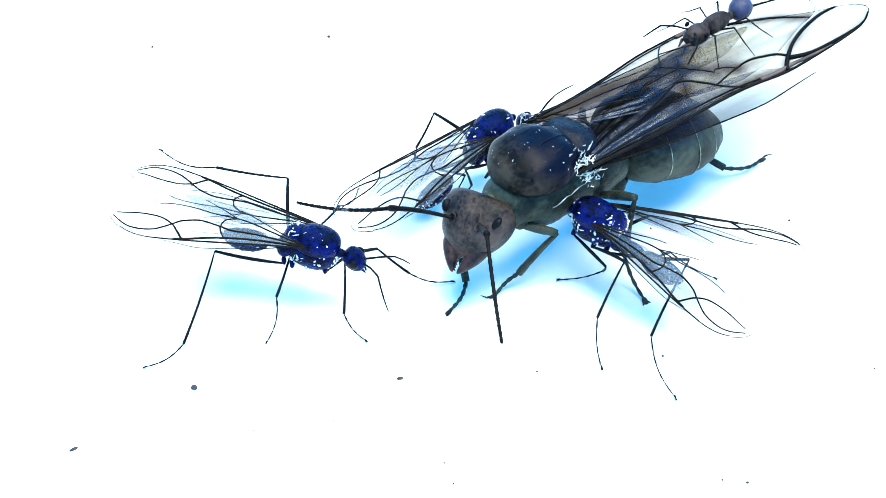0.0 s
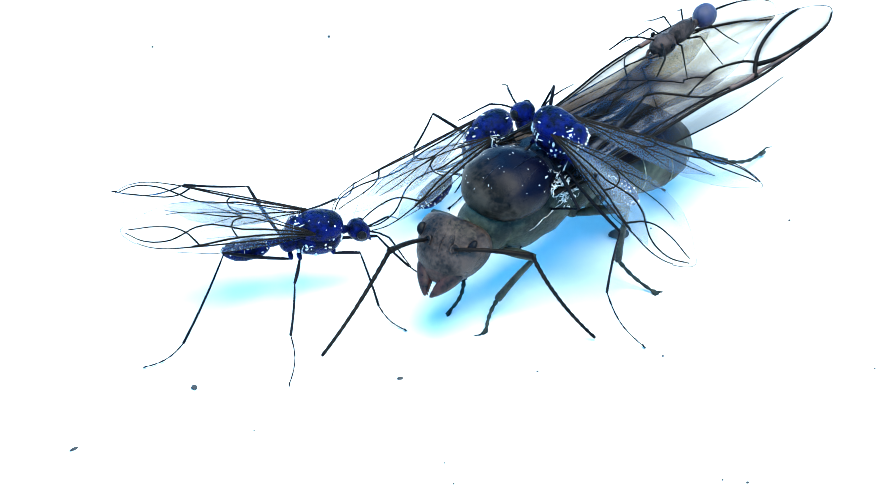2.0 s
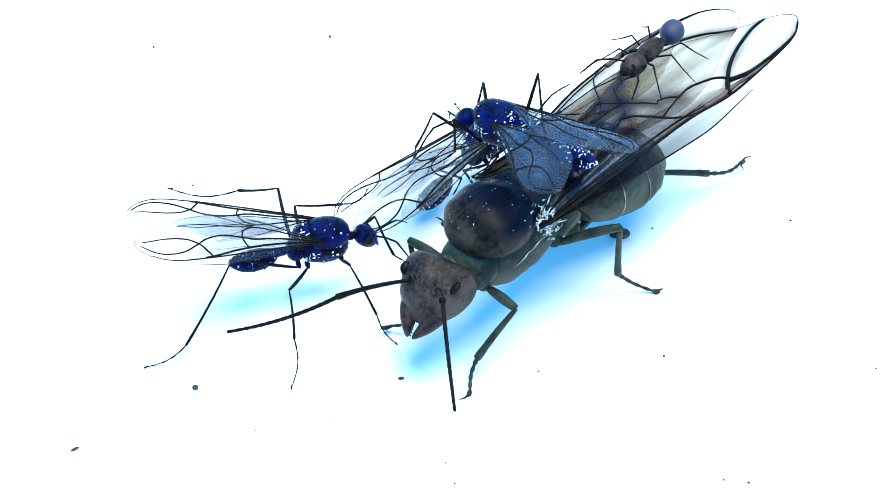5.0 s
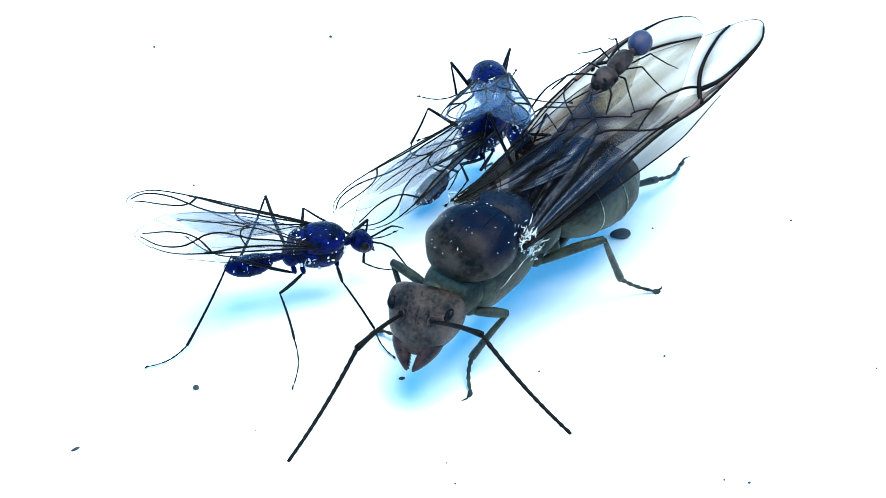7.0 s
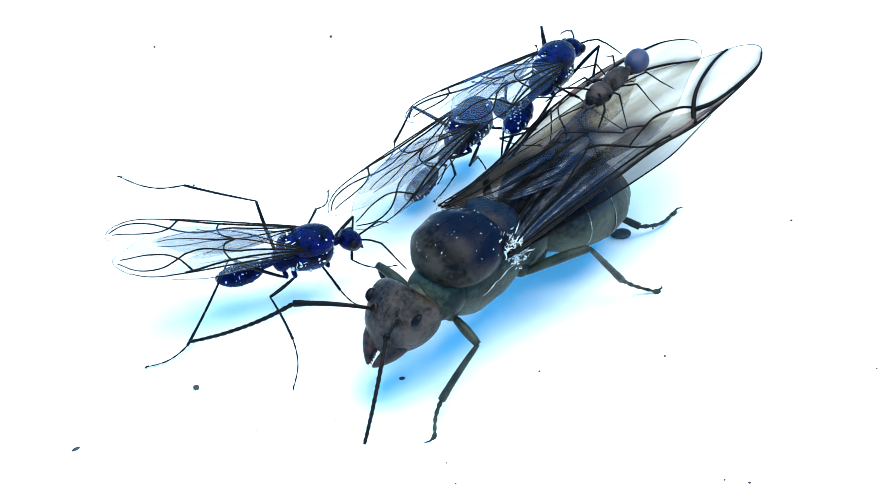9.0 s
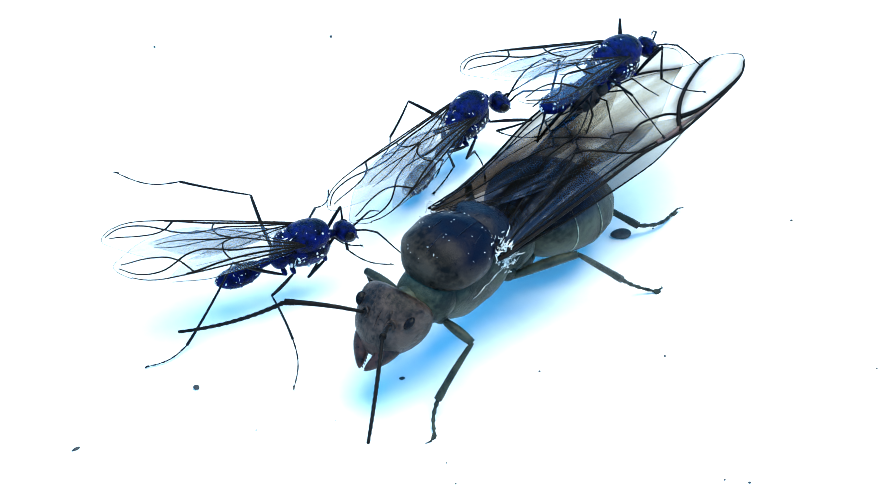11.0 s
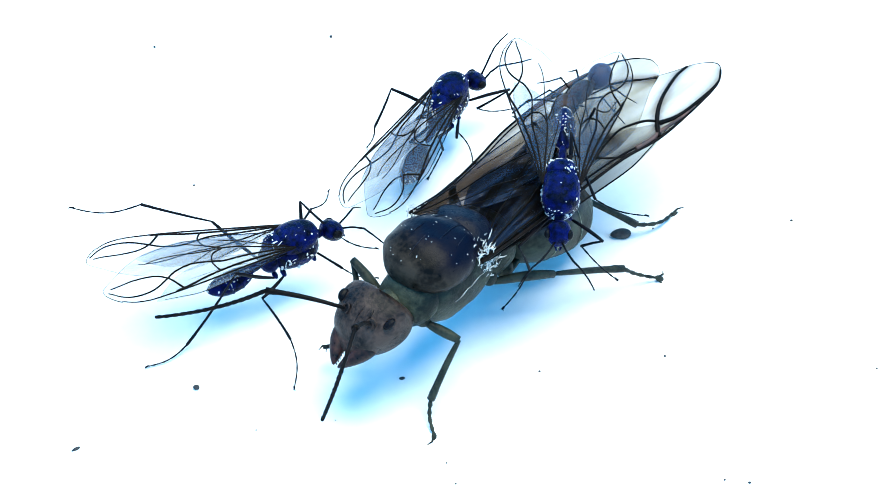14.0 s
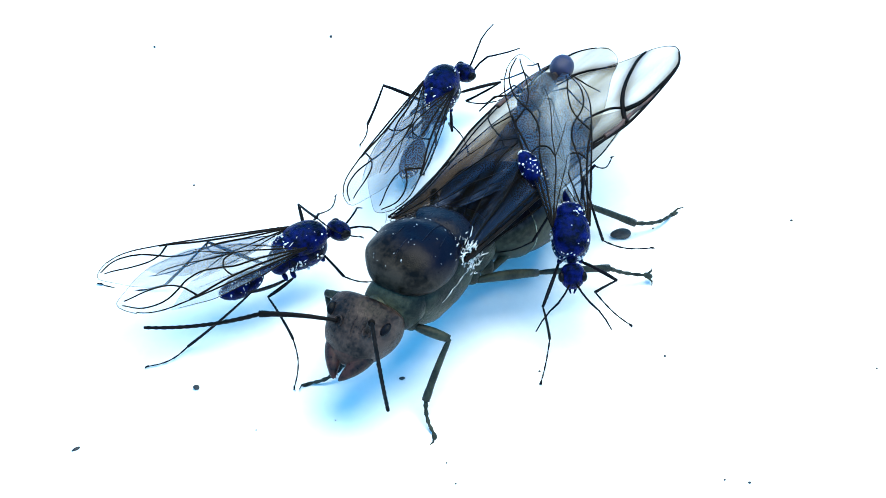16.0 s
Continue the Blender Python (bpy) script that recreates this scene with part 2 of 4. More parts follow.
class Wing:
    """A wing along +x, its leading edge to +y * side, slightly cambered and fluted."""

    def __init__(self, length, lead, trail, side, camber=0.25, droop=0.3, end=(0.64, 2.3, 0.7), flute=0.0):
        self.end, self.flute = end, flute
        self.length, self.side, self.camber, self.droop = length, side, camber, droop
        self.lead, self.trail = rounded(lead), rounded(trail)

    def place(self, u, v, lift=0.0):
        """u from root to tip, v from the trailing (0) to the leading edge (1)."""
        start, power, share = self.end
        u = min(u, 1.0)
        tip = math.sqrt(max(0.0, 1 - max(0.0, (u - start) / (1 - start)) ** power))
        mid = share * curve_at(max(0.82, start), self.lead) + (1 - share) * curve_at(max(0.82, start), self.trail)
        a, b = curve_at(u, self.lead), curve_at(u, self.trail)
        if u > start:
            a, b = mid + (a - mid) * tip, mid + (b - mid) * tip
        y = b + (a - b) * v
        fold = math.sin(2 * math.pi * (7.5 * v + 0.6 * math.sin(5 * v))) * min(1, 8 * u) * max(0.0, 1 - u / 0.62)
        z = self.camber * tip * math.sin(math.pi * v) * min(1, 3 * u) - self.droop * u * u + 0.05 * self.camber * tip * math.sin(9 * v + 5 * u) + self.flute * fold
        return Vector((u * self.length, y * self.side, z + lift))

    def skin(self, nu=44, nv=12):
        bm = bmesh.new()
        us = [1 - (1 - i / nu) ** 1.35 for i in range(nu + 1)]
        g = [[bm.verts.new(self.place(u, j / nv)) for j in range(nv + 1)] for u in us]
        for a, b in zip(g, g[1:]):
            for j in range(nv):
                bm.faces.new((a[j], a[j + 1], b[j + 1], b[j]))
        bmesh.ops.remove_doubles(bm, verts=bm.verts, dist=0.002)
        return bm

    def line(self, path):
        """The places along (u, v) stations, rounded between them."""
        pts = []
        q = [path[0]] + list(path) + [path[-1]]
        for i in range(1, len(q) - 2):
            for s in np.linspace(0, 1, 8, endpoint=False):
                c = [0.5 * (2 * q[i][d] + (q[i + 1][d] - q[i - 1][d]) * s + (2 * q[i - 1][d] - 5 * q[i][d] + 4 * q[i + 1][d] - q[i + 2][d]) * s * s
                            + (3 * q[i][d] - q[i - 1][d] - 3 * q[i + 1][d] + q[i + 2][d]) * s ** 3) for d in (0, 1)]
                pts.append(self.place(c[0], c[1]))
        pts.append(self.place(*path[-1]))
        return pts

    def vein(self, bm, path, r0, r1, n=6):
        pts = self.line(path)
        tube(bm, pts, [r0 + (r1 - r0) * i / (len(pts) - 1) for i in range(len(pts))], n)


def smooth(rows, t):
    """The values of rows at t, gliding with no overshoot."""
    ts = [r[0] for r in rows]
    i = min(max(int(np.searchsorted(ts, t, "right")) - 1, 0), len(rows) - 2)

    def slope(j, c):
        if j <= 0 or j >= len(rows) - 1:
            return 0.0
        a = (rows[j][c] - rows[j - 1][c]) / (ts[j] - ts[j - 1])
        b = (rows[j + 1][c] - rows[j][c]) / (ts[j + 1] - ts[j])
        return 0.0 if a * b <= 0 else 2 * a * b / (a + b)

    h = ts[i + 1] - ts[i]
    s = min(max((t - ts[i]) / h, 0), 1)
    vals = []
    for c in range(1, len(rows[0])):
        p, q, m, n = rows[i][c], rows[i + 1][c], slope(i, c) * h, slope(i + 1, c) * h
        vals.append((2 * s ** 3 - 3 * s * s + 1) * p + (s ** 3 - 2 * s * s + s) * m + (3 * s * s - 2 * s ** 3) * q + (s ** 3 - s * s) * n)
    return vals


def bone(a, b, up):
    """The pose of a segment from a towards b (millimetres), its z to up."""
    x = (b - a).normalized()
    z = (up - x * up.dot(x)).normalized()
    y = z.cross(x)
    m = Matrix((x, y, z)).transposed().to_4x4()
    m.translation = a * MM
    return m


def bend(a, c, l1, l2, up):
    """The joint between a and c for segments l1 and l2 that bow to up, and the end that they reach."""
    d = c - a
    r = min(max(d.length, abs(l1 - l2) * 1.02 + 0.01), (l1 + l2) * 0.999)
    d.normalize()
    s = (l1 * l1 - l2 * l2 + r * r) / (2 * r)
    n = (up - d * up.dot(d)).normalized()
    return a + d * s + n * math.sqrt(max(0, l1 * l1 - s * s)), a + d * r


# ---- places and ways, in millimetres and degrees: seconds first ----
QUEEN = [
    (0, 3.81, -0.53, 4.94, 2.49, -3.81, 219.84), (0.5, 3.5, -0.97, 4.96, 2.53, -3.65, 222.82), (1, 3.27, -1.35, 5, 2.47, -3.2, 222.78), (1.5, 2.99, -1.72, 5.02, 1.86, -2.71, 222.15),
    (2, 2.76, -1.97, 5.01, 1.56, -2.61, 223.69), (2.5, 2.65, -2.23, 5.02, 1.86, -2.25, 223.97), (3, 2.51, -2.71, 5.04, 1.53, -1.65, 225.11), (3.5, 2.35, -3.2, 5.08, 0.18, -1.82, 225.83),
    (4, 2.3, -3.51, 5.1, -0.15, -1.65, 227.1), (6.5, 1.41, -5.14, 5.09, 0.83, -1.28, 231.4), (7, 1.28, -5.46, 5.09, 0.07, -1.15, 232.84), (7.5, 1.11, -5.61, 5.08, -0.49, -1.97, 231.99),
    (8, 0.94, -5.64, 5.06, -0.07, -3.08, 231.09), (8.5, 0.79, -5.77, 5.04, 0.35, -3.18, 230.17), (9, 0.7, -5.74, 5.03, -0.3, -3.56, 230.61), (11.5, 0.24, -5.9, 5, -2.12, -5.84, 232.64),
    (12, 0.19, -5.91, 5, -2.43, -6.23, 232.88), (12.5, 0.08, -5.9, 5.01, -3.06, -6.32, 233.04), (13, -0.01, -5.95, 5.01, -2.8, -6.45, 233.27), (13.5, -0.16, -6, 5, -1.8, -6.99, 233.97),
    (14, -0.36, -6.04, 4.99, -1.23, -7.37, 233.5), (14.5, -0.56, -6.06, 4.98, -0.96, -7.7, 236.03), (15, -0.8, -6.19, 4.98, -0.43, -7.83, 236.3), (15.5, -0.9, -6.21, 4.98, 0.13, -7.32, 237.14),
    (16, -1.01, -6.2, 4.99, 0.68, -6.68, 238.14),
]

MALE_LEFT = [
    (0, -4.9, -2.99, 2.9, 0, 4, -16), (0.5, -4.9, -2.95, 2.9, 0, 4, -12), (1, -4.92, -2.52, 2.9, 0, 0, 2), (1.5, -5.21, -2.12, 2.9, 0, -2, 13),
    (2, -4.85, -2.08, 2.9, 0, 1, 10), (2.5, -4.36, -2.22, 2.9, 0, 4, 8), (3, -4.27, -2.2, 2.9, 0, 4, 8), (4, -4.63, -2.18, 2.9, 0, -2, 11),
    (6.3, -4.59, -2.94, 2.8, 0, -2, 10), (7, -4.8, -2.74, 2.8, 0, -2, 10), (8, -5.07, -2.98, 2.8, 0, -3, 14), (9, -5.23, -2.88, 2.8, 0, -4, 16),
    (11.3, -5.42, -2.69, 2.9, 0, -6, 22), (12.5, -5.64, -2.69, 2.9, 0, -6, 23), (13, -5.84, -2.69, 2.9, 0, -6, 26), (14, -5.84, -2.79, 2.9, 0, -6, 28),
    (15, -5.71, -2.79, 2.9, 0, -5, 30), (16, -5.48, -2.86, 2.9, 0, -4, 33),
]

MALE_BEHIND = [
    (0, 2.19, 4.43, 2.66, 0, -14, 41), (3, 2.12, 4.43, 2.66, 0, -14, 41), (4.2, 2.1, 4.36, 2.66, 0, -14, 42), (7, 1.86, 4.8, 2.66, 0, -14, 44),
    (7.6, 1.64, 5.17, 2.66, 0, -14, 46), (8.2, 1.34, 5.17, 2.66, 0, -14, 48), (11.3, 1.06, 5.71, 2.66, 0, -14, 50), (12.5, 0.97, 6.05, 2.67, 0, -14, 53),
    (13.5, 0.43, 6.62, 2.67, 0, -14, 60), (14.5, 0.21, 7.09, 2.67, 0, -14, 64), (16, -0.05, 7.36, 2.68, 0, -14, 67),
]

MALE_CLIMBING = [
    (0, 6.09, -2.04, 3.46, 0, -6.76, 146.55), (0.5, 6.05, -2.25, 4.54, 0, -2.9, 148.69), (1, 5.44, -2.35, 5.57, 0, -6.27, 150.52), (1.5, 4.88, -1.85, 6.63, 0, -17.7, 140.31),
    (2, 4.43, -1.12, 7.23, 0, -12.05, 142.55), (2.5, 4.27, -1.44, 7.78, 0, -8.9, 143.68), (3, 3.46, -2.71, 8.26, 0, -1.5, 159.04), (3.5, 2.53, -3.8, 8.74, 0, 1.43, 174.14),
    (4, 2.16, -2.8, 8.63, 0, 10.33, 173.72), (4.4, 2.08, -2.1, 8.3, 0, 8, 168), (6.3, 2.33, 1.95, 5.65, 0, 0, 116.84), (6.6, 2.18, 3.15, 5.28, 0, 2.95, 116.24),
    (7, 1.99, 4.88, 4.88, 0, 4.44, 110.66), (7.5, 3.05, 7.03, 5.14, 0, 5.87, 90.5), (8, 3.97, 4.87, 4.77, 0, 31, 90.5), (8.5, 3.75, 5.17, 5.88, 0, 5, 86.98),
    (9, 4.57, 4.36, 6.3, 0, 2.62, 60.96), (11.3, 7.12, 2.94, 7.55, 0, 4.16, 36.22), (12, 6.45, 1.49, 7.37, 0, 3.03, -6.76), (12.3, 6.01, 0.4, 7.44, 0, 4.2, -23.3),
    (12.6, 6.37, -0.48, 7.56, 0, 7.34, -31.76), (13, 4.8, -1.49, 7.25, 0, 0.92, -65.77), (13.3, 4.5, -2.68, 6.65, 0, 12.86, -76.65),
    (13.6, 4.48, -3.19, 6.54, 0, 17.35, -89.7), (14, 4.49, -3.61, 6.11, 0, 21.99, -94.01), (14.3, 3.9, -4.62, 5.02, 0, 18.43, -107.58),
    (14.5, 4.07, -5.05, 4.54, 0, 20.99, -105.68), (15, 4.75, -4.65, 4.52, 0, 21.09, -91.05), (15.5, 5.36, -4.5, 4.42, 0, 24.04, -83.18), (16, 4.89, -4.36, 4.58, 0, 19.54, -88.16),
]

Q_LF = [
    (0, 2.19, -2.84, 0.08), (0.05, 2.19, -2.84, 0.08), (0.45, 1.8, -4.83, 0.08), (3.6, 1.77, -4.83, 0.08),
    (3.9, 1.47, -5.57, 0.08), (4.3, 1.08, -8.24, 0.08), (7.5, 1.05, -8.24, 0.08), (7.8, -0.29, -10.5, 0.08),
    (16, -0.35, -10.5, 0.08),
]

Q_LM = [
    (0, 8.15, -3.1, 0.08), (1, 8.15, -3.1, 0.08), (1.5, 8.54, -2.64, 0.08), (13.2, 8.55, -2.64, 0.08),
    (13.8, 8.78, -1.9, 0.08), (16, 8.72, -1.83, 0.08),
]

Q_LH = [
    (0, 13.68, 5.57, 0.08), (4.4, 13.72, 6.15, 0.08), (5.2, 12.46, 4.55, 0.08), (6.5, 12.44, 4.55, 0.08),
    (6.8, 10.16, 5.3, 0.08), (7.2, 10.16, 5.3, 0.08), (7.8, 9.55, 2.06, 0.08), (16, 9.54, 2.06, 0.08),
]

Q_RF = [
    (0, 0.39, -3.7, 0.08), (2.6, 0.38, -3.7, 0.08), (2.9, -1.52, -3.83, 0.08), (4.2, -1.54, -3.83, 0.08), (5.2, -2.07, -5.06, 0.08), (13.6, -2.99, -5.38, 0.08),
    (14.3, -5.11, -7.81, 0.08), (16, -5.11, -7.81, 0.08),
]

Q_RM = [
    (0, 2.37, 3.15, 0.08), (3.8, 2.34, 3.15, 0.08), (5, 0.17, 1.35, 0.08), (9, 0.14, 1.35, 0.08),
    (10.5, -0.57, 1.17, 0.08), (16, -1.39, 1.35, 0.08),
]

Q_RH = [
    (0, 7.12, 5.61, 0.08), (3.5, 6.49, 5.34, 0.08), (4.4, 4.74, 2.91, 0.08), (6.2, 4.54, 2.68, 0.08), (6.9, 3.06, 1.11, 0.08), (10, 2.99, 1.04, 0.08), (10.7, 2.03, 0.82, 0.08), (16, 1.78, 0.79, 0.08),
]

Q_ANT_L = [
    (0, 2.2, -10.63, 5), (0.2, 5.14, -9.37, 1.9), (0.4, 3.16, -10.64, 5.75), (0.5, 2.2, -10.27, 7.65),
    (0.8, -1.44, -11.28, 2.5), (1, -2.6, -11.21, 4.05), (1.2, -3.13, -11.05, 5.1), (1.4, -1.74, -11.76, 3),
    (1.6, -2.34, -11.79, 4.25), (1.8, 3.59, -11.35, 3.95), (2, 6.05, -5.38, 0.15), (2.2, 2.48, -11.92, 5.1),
    (2.5, 1.17, -12.14, 6.45), (3, -0.11, -12.85, 6.25), (3.5, -2.67, -13.32, 4.95), (4, 0.99, -13.64, 6.15),
    (6.3, -1.08, -15.78, 4.65), (6.6, -1.55, -15.96, 4.95), (7, 4.52, -14.25, 4.05), (7.3, 1.49, -15.96, 4.5),
    (7.6, -1.7, -16.3, 5.55), (8, -2.31, -16.23, 5.7), (9, -2.68, -16.26, 5.7), (12.5, -2.48, -16.52, 6.2),
    (14, -4.09, -16.36, 6.95), (14.5, -1.74, -16.35, 7.4), (16, -1.85, -16.44, 7.5),
]

Q_ANT_R = [
    (0, -6.1, 1.22, 1.5), (0.2, -5.08, -7.89, 2.5), (0.4, -6.4, -3.21, 0.15), (0.5, -6.6, -2.8, 1),
    (0.6, -6.27, 0.11, 3), (0.8, -5.68, 0.5, 1.4), (1, -6.94, 0.42, 4.6), (1.2, -6.42, 0.58, 1.5), (1.5, -5.18, 1.46, 0.45), (1.65, -5.44, 1.42, 0.8),
    (2, -4.34, -10.59, 4.3), (2.2, -6.71, -5.96, 0.15), (2.5, -7.49, -3.93, 0.3), (3, -7.97, -4.24, 1.15),
    (3.5, -3.76, 1.75, 1.9), (4, -8.02, -5.13, 0.95), (6.3, -8.81, -6.5, 1.3), (6.6, -9.03, -6.55, 1.95),
    (7, -5.48, -14.75, 3.15), (7.3, -8.3, -8.67, 0.15), (7.6, -8.17, -8.06, 0.15), (8, -9.3, -7.22, 1.15),
    (9, -9.7, -7.04, 1.55), (12.5, -10.44, -7.04, 2.45), (14.5, -11.05, -7.31, 3.1), (16, -11.33, -7.56, 2.8),
]

A_RH = [
    (0, -11.52, -6.95, 0.08), (16, -11.52, -6.92, 0.08),
]

A_RM = [
    (0, -6.86, -5.5, 0.08), (1.82, -6.69, -5.44, 0.08), (1.98, -5.85, -8.06, 0.08), (16, -5.73, -8.09, 0.08),
]

A_RF = [
    (0, -2.95, -5.47, 0.08), (0.8, -2.95, -5.47, 0.08), (1.3, -1.42, -4.86, 0.08), (4, -1.45, -4.86, 0.08),
    (5.4, -1.89, -6.39, 0.08), (7.3, -1.91, -6.39, 0.08), (8.2, -3, -4.15, 0.6), (9.2, -3, -4.15, 0.6),
    (11.3, -3.26, -2.08, 1.9), (13, -3.52, -2.14, 1.90), (14, -2.62, -3.05, 1.20), (15.5, -2.91, -3.11, 1.20), (16, -3.02, -3.11, 1.20),
]

A_LF = [
    (0, 0.49, -2.04, 0.08), (4, 0.41, -1.97, 0.08), (6.3, -1.23, -1.43, 0.08), (9, -1.92, -1.66, 0.6),
    (12.5, -2.13, -2.65, 1.2), (16, -3.21, -2.63, 3),
]

A_LM = [
    (0, -3.37, 3.89, 0.08), (3.5, -3.88, 3.89, 0.08), (7, -1.93, -0.04, 1), (9, -4.81, 3.7, 0.08),
    (13, -4.82, 3.7, 0.08), (16, -4.4, 3.52, 0.08),
]

A_LH = [
    (0, -11.29, 0.97, 4.5), (0.8, -11.57, 0.79, 4.5), (1.5, -12.99, -2.05, 4.5), (3.5, -11.51, -1.99, 4.5),
    (4.2, -11.15, -1.82, 4.3), (6.4, -10.23, -0.65, 3.5), (7, -10.56, 0.4, 0.3), (8, -10.8, 0.4, 0.3),
    (8.5, -11.24, 0.53, 0.8), (8.95, -12.82, -0.72, 4.5), (11.5, -13.05, -0.51, 4.5), (12, -13.58, -2.05, 2),
    (12.5, -11.91, -1.85, 4.5), (13, -14.41, -2.37, 1.5), (13.5, -14.43, -2.41, 2.5), (14, -14.53, -2.59, 4.5),
    (14.5, -14.13, -1.99, 4.5), (15, -13.82, -1.97, 1.5), (16, -13.92, -2.17, 0.08),
]

C_LF = [
    (0, 4.75, -1.94, 0.08), (0.6, 4.75, -1.94, 0.08), (1, 3.27, -3.34, 0.08), (16, 3.18, -3.34, 0.08),
]

C_LM = [
    (0, 6.25, -7.01, 0.08), (0.1, 6.25, -7.01, 0.08), (0.45, 3.27, -3.34, 0.08), (16, 3.18, -3.34, 0.08),
]

C_LH = [
    (0, 9, -8.63, 0.08), (0.2, 9, -8.63, 0.08), (0.6, 8.68, -8.18, 0.08), (1.2, 8.64, -8.18, 0.08),
    (1.5, 7.94, -5.88, 0.08), (3.6, 8.11, -5.69, 0.08), (3.95, 6.76, -3.93, 0.08), (16, 6.7, -3.93, 0.08),
]

C_RF = [
    (0, 3.85, -7.81, 0.08), (16, 3.77, -7.81, 0.08),
]

GRIT_SPOTS = [
    (-9.51, -8.04, 0.115, 1.1, 0),
    (-1.59, -7.52, 0.07, 1.8, 10),
    (-13.77, -11.24, 0.061, 3, 35),
    (-5.15, 14.53, 0.068, 1, 0),
    (-13.17, 13.76, 0.054, 1, 0),
    (8.67, -6.28, 0.047, 1, 0),
    (14.53, 1.76, 0.047, 1.2, 20),
    (0.46, -12.97, 0.041, 1, 0),
    (10.41, -12.78, 0.041, 1, 0),
    (11.32, -12.92, 0.047, 1.3, 0),
    (-10.58, 4.02, 0.047, 1, 0),
    (3.74, -7.12, 0.041, 1.2, 0),
    (16.86, -6.96, 0.041, 1, 0),
    (0.13, -11.93, 0.034, 1, 0),
    (8.72, 1.26, 0.041, 1, 0),
    (-4.09, -9.75, 0.027, 1, 0),
    (-7.07, -10.25, 0.03, 1, 0),
]
PELLET = (7.34, 0.76)
# the queen's head: turned, bowed, rolled
QUEEN_HEAD = [
    (0, 19.6, 46.1, 0.2), (0.5, 20.1, 41.3, 0.5), (1, -6.9, 37.5, -1.2), (1.5, -4, 39.6, 3.1), (2, 16.5, 37.9, 1.9), (2.5, 13, 40.8, 0.2), (3, 11, 37, -1.6), (3.5, -2, 39.2, -1.6),
    (4, 11.6, 38, 0.8), (6.5, 6.6, 41.4, 3.9), (7, 18.8, 43.3, 2.3), (7.5, 7.2, 41, 1.7), (8, 4.6, 40.9, 5), (8.5, 1.6, 41.7, 5.4), (9, 1.2, 43.5, 2.5), (11.5, 3.1, 45.4, 1.4),
    (12, 4, 44.1, 2.9), (12.5, 3.2, 46.8, 1.9), (13, 0.8, 47.5, 0.7), (13.5, -0.6, 43.3, -0.3), (14, -4.8, 39.6, -2.8), (14.5, 2.7, 38.1, -0.3), (15, 2.6, 39.1, -2.8), (15.5, -0.5, 39.2, -4.2), (16, 2.5, 38.9, -3.9),
]
# queen's wings: turned out, tip raised, rolled, hindwing turned out
QW_LEFT = (5.6, 7.6, 5, 7.2)
QW_RIGHT = (-1, 1, 4, 0)
HINDWING_SWING = [(0, 7.2), (4.2, 7.0), (7, 6.0), (9, 5.0), (13, 4.2), (16, 3.6)]
RIDER_AT = (-10.05, -0.42, 2.5, 0, 4, 0)
# males' wings: turned out, tip raised, rolled, both swung to the left
A_WINGS = [(0, 6, 4, 4, -4, 0, -9), (1, 6, 5, 4, 0, 0, -9), (1.5, 7, 7, 4, 4, 0, -9), (2, 5, 15, 4, -3, 0, -9), (4, 3.5, 19, 4, -10, 0, -9), (6.3, 4.5, 25, 4, -11, 0, -9), (7, 4.5, 27, 4, -11, 0, -9), (9, 2.5, 17.5, 4, -3, 0, -9), (11.5, 3, 19, 4, 0, 0, -9), (13, 2.5, 9.5, 4, 6.5, 0, -9), (14, 4, 11, 4, 6, 0, -9), (15.5, 3.5, 6, 4, 9, 0, -9), (16, 3.5, 6, 4, 9, 0, -9)]
B_WINGS = (1, 10, 8, 0)
C_WINGS = [(0, 17, 0, 14, -7, 0), (1.5, 17, 0, 14, -7, 0), (2.5, 16, 2, 14, 0, 0), (3.5, 13.5, 2, 14, 14, 0), (4, 13, 12, 14, 33, 0), (4.4, 13, 13, 14, 35, 0), (6.3, 4, 24, 8, 30, 1.5), (7, 5, 22, 8, 23, 1.5),
           (7.5, 5, 17, 8, 22, 2), (7.7, 10, 18, 8, 18, -2), (8.2, 12.5, 11, 8, 13, -6), (8.5, 5, 9, 8, 32, 0), (9, 4, 9, 10, 11, -3), (11.3, 8, 15, -5, -7, -1), (11.6, 8, 15, -8, -8, -1), (12, 10, 6, -25, 1, 0),
           (12.4, 13, 8, -30, 6, 0), (13, 12.5, 0, -5, -2, 0), (13.3, 11.5, -6, 5, 1, 0), (13.6, 14, -7, 10, -3, 0), (14, 13, -14, 14, 0, -2), (14.2, 6, -10, 14, 4, -5), (14.5, 3, -2, 14, -5, -3), (14.8, 3, -5, 14, -8, -5), (15, 3.5, -5, 14, -7, -4.5), (15.5, 3.5, -7, 14, -5, -5), (16, 4, -2, 14, -5, -5)]
# the climbing male's head: how far it is tucked under
C_BENT = [(0, 0), (14.2, 0), (14.6, 0.35), (15, 1), (16, 1)]
C_TUCK = [(0, 0), (4.2, 0), (6.3, 1), (8.5, 1), (9, 0), (16, 0)]
